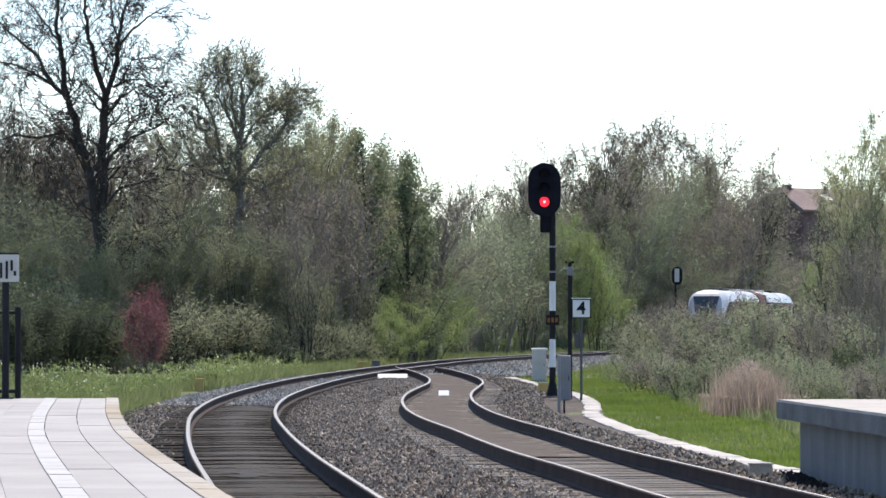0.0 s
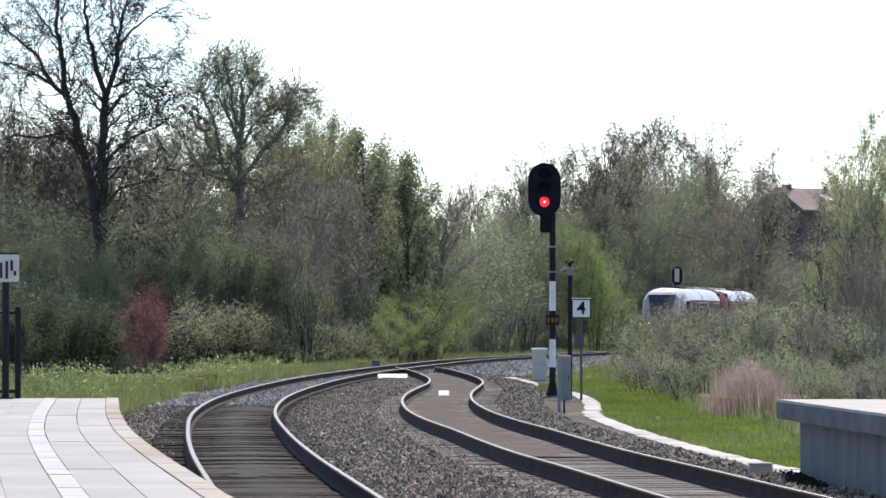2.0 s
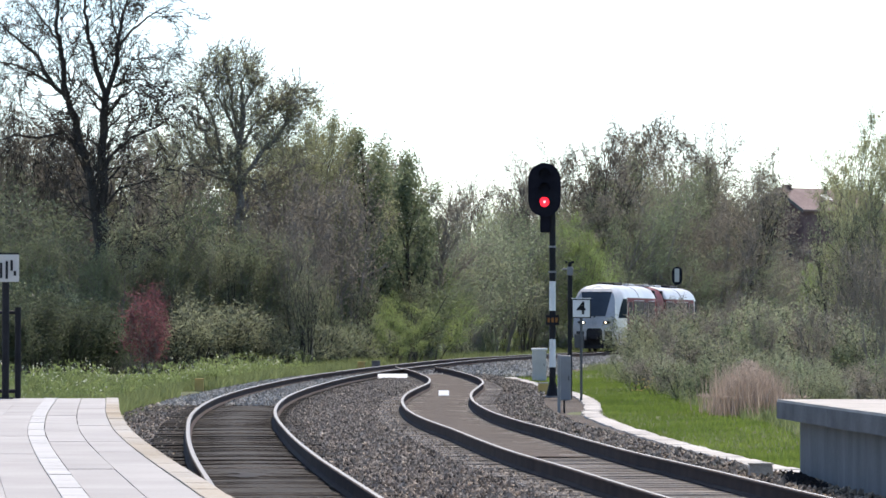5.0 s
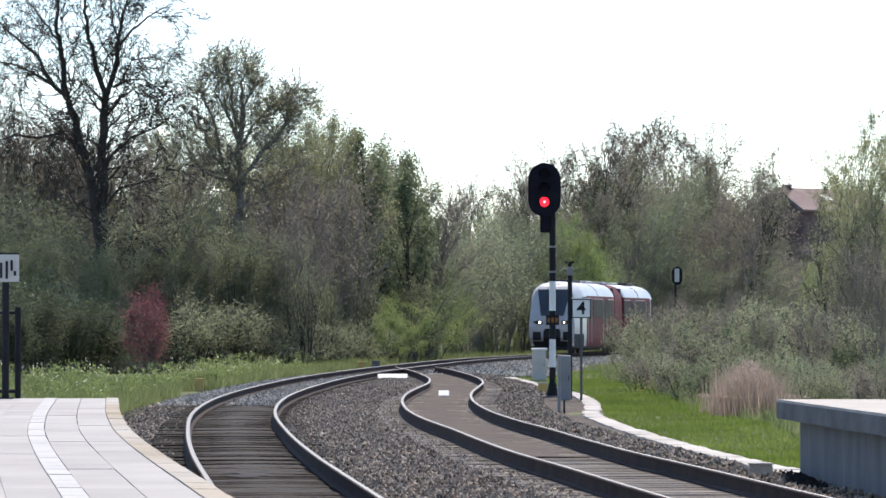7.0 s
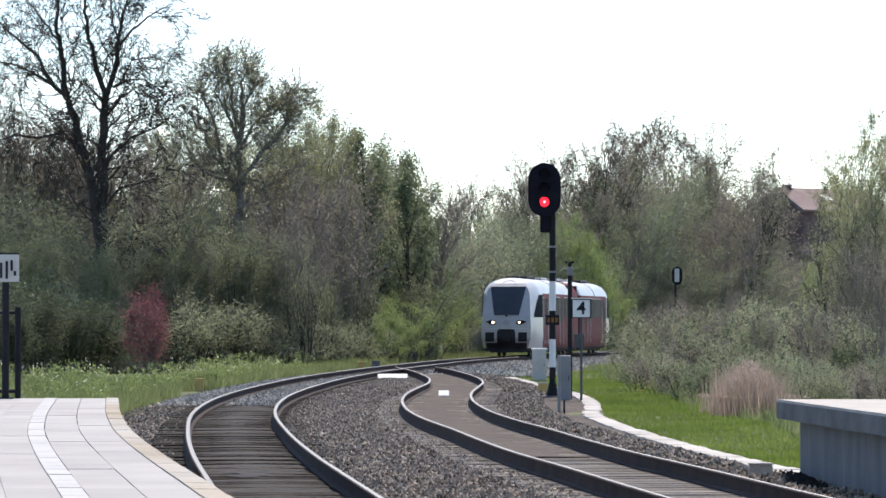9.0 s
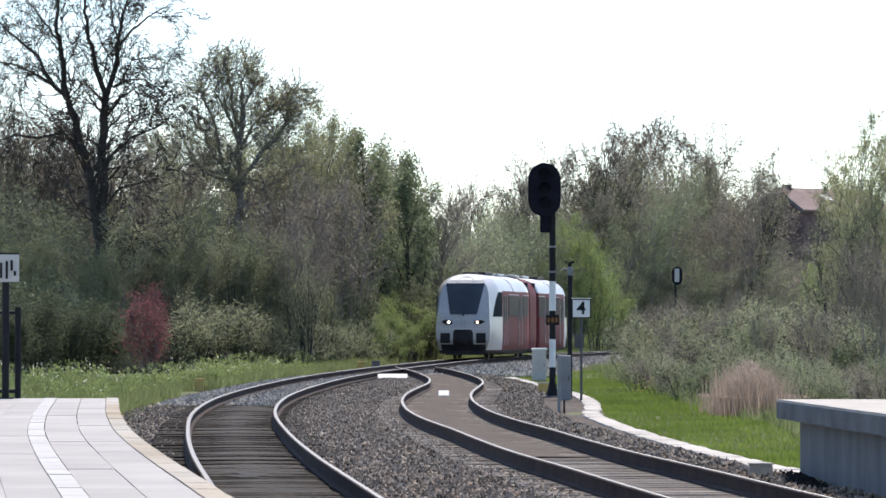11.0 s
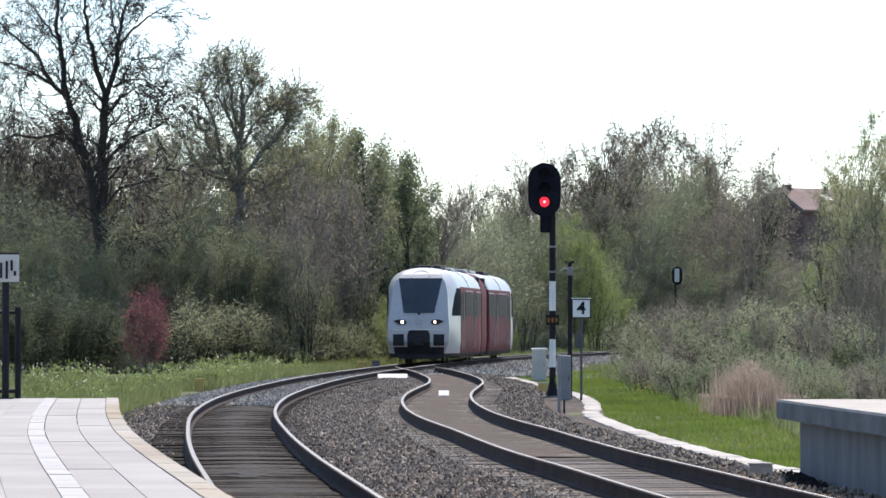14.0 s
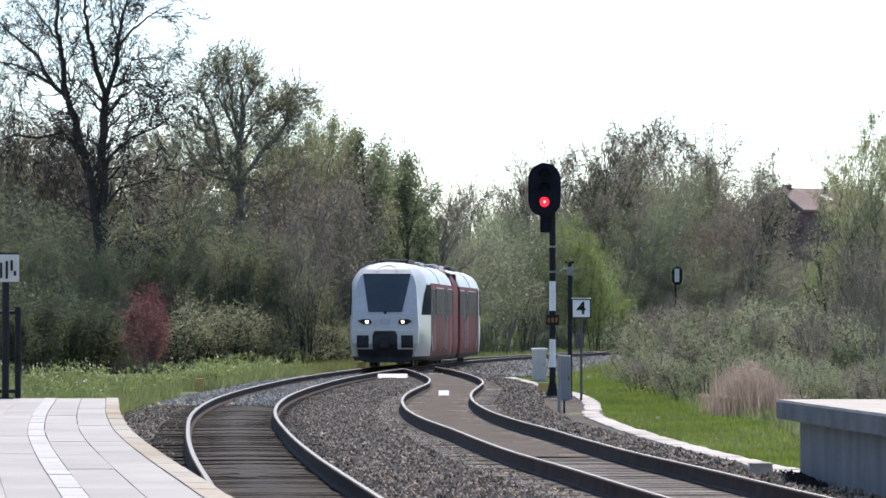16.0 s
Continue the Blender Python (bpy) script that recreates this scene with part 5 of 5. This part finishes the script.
def with_ground(x, y, lift=0.0):
    return np.stack([x, y, ground_z(x, y) - 0.02 + lift], 1)


def build_grass():
    def left(r, n):
        y = 62 + 150 * r.rand(n)
        return with_ground(main_x(y) - 2.6 - np.where(y < 140, 6.5, 3.2) * r.rand(n) ** 1.3, y)

    def herbs(r, n):
        y = 92 + 42 * r.rand(n)
        return with_ground(main_x(y) - 4.4 - 6.5 * r.rand(n), y)
    blades("tall_herbs", 15000, M_VERGE, herbs, "tall rough herbs at the foot of the wood", "herbs", (0.3, 0.72), 0.018, 27)

    r = np.random.RandomState(41)
    n = 9000
    y = 64 + 84 * r.rand(n)
    q = r.rand(n)
    c = with_ground(main_x(y) - 2.9 - 8.5 * q, y)
    c[:, 2] += (0.08 + 0.42 * np.minimum(1, q * 1.6)) * r.rand(n) ** 0.7 + 0.03
    c = c[~beside_box(c[:, 0], c[:, 1])]
    tagged(new("verge_leaves", leaf_mesh(42, c, n, 0.045, 0.02, L_HERB, "verge_leaves")), "pale green leafy herbs along the verge", "herbs", kind="stuff")

    def far(r, n):
        y = 200 + 110 * r.rand(n)
        return with_ground(main_x(y) - 2.2 - 8 * r.rand(n), y)

    def right(r, n):
        y = 60 + 140 * r.rand(n) ** 1.1
        a = TROUGH(y) + 0.25
        return with_ground(a + (np.maximum(TROUGH(y) + 2.0, 6.3) - a) * r.rand(n), y)

    def rough(r, n):
        y = 76 + 116 * r.rand(n)
        return with_ground(np.maximum(TROUGH(y) + 2.2, 6.1) + 8 * r.rand(n), y)

    def inner(r, n):
        y = 195 + 110 * r.rand(n)
        return with_ground(main_x(y) + 6.5 + 6 * r.rand(n), y)
    blades("verge_grass", 52000, M_VERGE, left, "tall green verge grass with herbs", "grass", (0.18, 0.55), 0.014, 21)
    blades("far_verge_grass", 22000, M_VERGE, far, "green grass beyond the curved main line", "grass", (0.2, 0.6), 0.02, 22)
    blades("lawn_grass", 70000, M_GRASS, right, "bright fresh green grass strip beside the trough", "grass", (0.04, 0.12), 0.011, 23)
    blades("rough_grass", 36000, M_VERGE, rough, "rough green grass below the shrubs", "grass", (0.12, 0.38), 0.016, 24)
    blades("inner_grass", 20000, M_VERGE, inner, "rough grass inside the railway curve", "grass", (0.12, 0.4), 0.02, 25)

    def reed(r, n):
        q = r.normal(0, 1, (n, 2)) * (0.35, 1.2)
        return with_ground(6.55 + q[:, 0], 104 + q[:, 1])
    blades("dry_reed", 3600, L_REED, reed, "pale pinkish dry reed stems among the shrubs", "reed", (0.45, 1.22), 0.009, 26, 0.14)
    k = np.random.RandomState(47)
    q = k.normal(0, 1, (5200, 2)) * (0.37, 1.1)
    c = with_ground(6.55 + q[:, 0], 104 + q[:, 1])
    c[:, 2] += (0.15 + 1.05 * np.exp(-(q[:, 0] / 0.62) ** 2)) * k.rand(5200) ** 0.8
    tagged(new("reed_plumes", leaf_mesh(48, c, 4200, 0.030, 0.02, L_REED, "reed_plumes", 1.5)), "pale feathery pinkish reed plumes", "reed", kind="stuff")

    # ragged clumps of cow parsley and tall herbs, with pale heads over green leaves
    k = np.random.RandomState(53)
    each = 150
    cy = 84 + 100 * k.rand(300)
    cx = main_x(cy) - 3.1 - np.where(cy < 136, 5.6, 1.8) * k.rand(300)
    near = np.arange(300) < 100
    cy = np.where(near, 86 + 36 * k.rand(300), cy)
    cx = np.where(near, main_x(cy) - 3.6 - 3.6 * k.rand(300), cx)
    keep = ~beside_box(cx, cy)
    cx, cy = cx[keep], cy[keep]
    n = len(cx)
    tall = np.where(k.rand(n) < 0.4, 0.95, 0.52) * k.uniform(0.6, 1.1, n)
    q = np.repeat(np.arange(n), each)
    up = k.rand(n * each) ** 0.8
    c = with_ground(cx[q] + k.normal(0, 0.13, n * each), cy[q] + k.normal(0, 0.25, n * each))
    c[:, 2] += up * tall[q]
    tagged(new("herb_clumps", leaf_mesh(54, c, n * each, 0.042, 0.02, L_HERB, "herb_clumps", 1.3)), "fresh green leafy herb clumps in the verge", "herbs", kind="stuff")
    q = np.repeat(np.arange(n), 16)
    c = with_ground(cx[q] + k.normal(0, 0.20, n * 16), cy[q] + k.normal(0, 0.25, n * 16))
    c[:, 2] += tall[q] * k.uniform(0.75, 1.12, n * 16)
    tagged(new("cow_parsley", leaf_mesh(55, c, n * 9, 0.024, 0.03, M_BLOSSOM, "cow_parsley")), "white cow parsley heads above the verge", "flowers", kind="stuff")
    # a few yellow heads below the shrubs
    c = with_ground(4.65 + k.normal(0, 0.16, 60), 113 + k.normal(0, 0.6, 60))
    c[:, 2] += k.uniform(0.35, 0.75, 60)
    tagged(new("yellow_flowers", leaf_mesh(56, c, 60, 0.022, 0.02, M_YELLOW, "yellow_flowers")), "small yellow flowers below the shrubs", "flowers", kind="stuff")


build_grass()


def build_house(px, y):
    x = (px - 784) / 8600 * y
    g = on_ground(x, y)
    h = empty("house", pose(x, y, g), "brick house with a red tiled gable roof behind trees", "house")
    eave, ridge = 12.1, 13.9
    turn = pose(0, 0, 0, 0, 0, -48)
    part("wall", prism_bm([(-3, 0), (3, 0), (3, eave + 0.1), (0, ridge - 0.12), (-3, eave + 0.1)], 11.0, turn), M_BRICK, h, "dark brick wall")
    for s in (-1, 1):
        bm = prism_bm([(s * 3.3, eave - 0.2), (0, ridge), (0, ridge + 0.16), (s * 3.3, eave - 0.04)], 11.8, turn @ Matrix.Translation((0, -0.4, 0)))
        slope = part("roof", bm, M_TILE, h, "red tiled roof slope")
        part("verge_board", prism_bm([(s * 3.34, eave - 0.34), (0, ridge - 0.12), (0, ridge + 0.19), (s * 3.34, eave - 0.02)], 0.05, turn @ Matrix.Translation((0, -0.46, 0))), M_CONCRETE, slope, "grey verge board")
    pipe = rod_bm(0.16, (0.9, 5.0, ridge - 0.5), (0.9, 5.0, ridge + 0.35), n=10)
    bmesh.ops.transform(pipe, matrix=turn, verts=pipe.verts)
    part("flue", pipe, M_POST, h, "grey flue pipe")
    light = prism_bm([(1.5, ridge - 0.60), (1.5, ridge - 0.57), (2.3, ridge - 1.05), (2.3, ridge - 1.08)], 0.9, turn @ Matrix.Translation((0, 3.6, 0.16)))
    part("roof_window", light, M_BRIGHT, h, "bright roof window")
    part("chimney", box_bm(0.8, 0.7, 1.0, 0.75, 0.9, ridge - 0.55, 0.03), M_BRICK, h, "brick chimney")
    for dx in (-1.6, 1.6):
        bm = box_bm(0.9, 0.1, 1.3, dx * 0.7, -0.02, 7.2, 0.02)
        bmesh.ops.transform(bm, matrix=turn, verts=bm.verts)
        part("window", bm, M_TRAIN_GLASS, h)


build_house(1379, 430.0)


def build_bird():
    b = empty("bird", pose(0, 0, 0), "dark brown black bird flying low with raised wings", "bird")
    bm = bmesh.new()
    bmesh.ops.create_uvsphere(bm, u_segments=12, v_segments=8, radius=1.0)
    bmesh.ops.scale(bm, vec=(0.19, 0.07, 0.075), verts=bm.verts)
    part("body", bm, M_BLACK, b)
    bm = bmesh.new()
    bmesh.ops.create_uvsphere(bm, u_segments=10, v_segments=7, radius=0.042)
    bmesh.ops.translate(bm, vec=(-0.17, 0, 0.02), verts=bm.verts)
    head = part("head", bm, M_BLACK, b)
    part("beak", rod_bm(0.012, (-0.205, 0, 0.018), (-0.25, 0, 0.012), 0.002, 8), M_BLACK, head)
    part("tail", prism_bm([(0.12, -0.02), (0.33, -0.014), (0.33, 0.006), (0.12, 0.02)], 0.11, Matrix.Translation((0, -0.055, 0))), M_CONCRETE, b, "pale grey tail")
    wings = []
    for s in (-1, 1):
        w = new("wing")
        w.parent = b
        me = bpy.data.meshes.new("wing")
        o = [(-0.10, 0.03), (-0.14, 0.20), (-0.08, 0.38), (0.06, 0.46), (0.13, 0.30), (0.13, 0.04)]
        v = [(x, s * y, z) for z in (0.006, -0.006) for x, y in o]
        n = len(o)
        f = [tuple(range(n)), tuple(range(2 * n - 1, n - 1, -1))] + [(i, (i + 1) % n, n + (i + 1) % n, n + i) for i in range(n)]
        me.from_pydata(v, [], f)
        me.materials.append(M_BLACK)
        ob = new("feathers", me)
        ob.parent = w
        wings.append(w)
    return b, wings


BIRD, WINGS = build_bird()


# ---- what moves ----
PATH_Y = np.arange(150.0, 400.0, 0.5)
PATH_X = main_x(PATH_Y)
PATH_S = np.concatenate([[0], np.cumsum(np.hypot(np.diff(PATH_X), np.diff(PATH_Y)))])


def on_path(s):
    return Vector((float(np.interp(s, PATH_S, PATH_X)), float(np.interp(s, PATH_S, PATH_Y)), 0.0))


def body_pose(s, a, b, origin, flip=False):
    """A car whose bogie centres stand a and b behind the nose at s; its own origin lies origin behind the nose."""
    p, q = on_path(s + a), on_path(s + b)
    d = (q - p).normalized()
    at = p + d * (origin - a)
    if flip:
        d = -d
    return pose(at.x, at.y, 0, 0, 0, math.degrees(math.atan2(-d.x, d.y)))


TRAIN_STATIONS = [(0.0, 176.72), (1.0, 167.38), (2.0, 158.29), (3.0, 148.98), (4.0, 139.57), (5.0, 130.43), (6.0, 121.1), (7.0, 111.54), (8.0, 101.59), (9.0, 91.34), (10.0, 81.17), (11.0, 71.9), (12.0, 62.99), (13.0, 54.89), (14.0, 46.79), (15.0, 38.6), (16.0, 28.88)]


def nose_at(t):
    ts = [a for a, _ in TRAIN_STATIONS]
    c = line_through(ts, [b for _, b in TRAIN_STATIONS])
    return float(c(t))


def motions():
    rows = {k: [] for k in ("train", "front", "mid", "rear")}
    for i in range(33):
        t = i * 0.5
        s = nose_at(t)
        base = body_pose(s, 4.4, 16.8, 0.0)
        inv = base.inverted()
        rows["train"].append((t, base))
        rows["front"].append((t, inv @ body_pose(s, 4.4, 16.8, 0.0)))
        rows["mid"].append((t, inv @ body_pose(s, 16.9, 18.9, 16.4)))
        rows["rear"].append((t, inv @ body_pose(s, 19.0, 31.4, 35.8, True)))
    walk(TRAIN, rows["train"])
    walk(FRONT, rows["front"])
    walk(MID, rows["mid"])
    walk(REAR, rows["rear"])
    # an added disc slides over the lens while the lamp shows dark, then back
    covered, aside = pose(-0.21, 0, 5.13), pose(-0.21, 0.165, 5.13)
    walk(LAMP_MASK, [(0.0, aside), (9.9, aside), (10.0, covered), (13.4, covered), (13.5, aside), (16.0, aside)])
    # the bird crosses low from the shrubs to the verge
    flight = [(12.4, 1288, 752), (12.5, 1154, 731), (12.6, 1022, 716), (12.7, 885, 712), (12.8, 740, 690), (12.9, 602, 700), (13.0, 461, 672), (13.1, 327, 664), (13.2, 202, 672), (13.3, 75, 650)]
    way = [(t, (px - 784) / 100.0, 86.0, EYE + (573.5 - py) / 100.0) for t, px, py in flight]
    fly = [(0.0, 165.0, 86.0, 6.0), (11.0, 24.0, 86.0, 2.5)] + way + [(14.0, -17.0, 86.0, 1.5), (16.0, -45.0, 86.0, 6.0)]
    walk(BIRD, [(t, pose(x, y, z, 0, 0, 4)) for t, x, y, z in fly])
    beat = [(0.0, 0)] + [(11.0 + 0.1 * i, (5, -50, 15, -60, 10, 58, 15, 62)[i % 8]) for i in range(31)] + [(16.0, 0)]
    for s, w in zip((-1, 1), WINGS):
        walk(w, [(t, pose(0, 0, 0, s * a)) for t, a in beat])


motions()
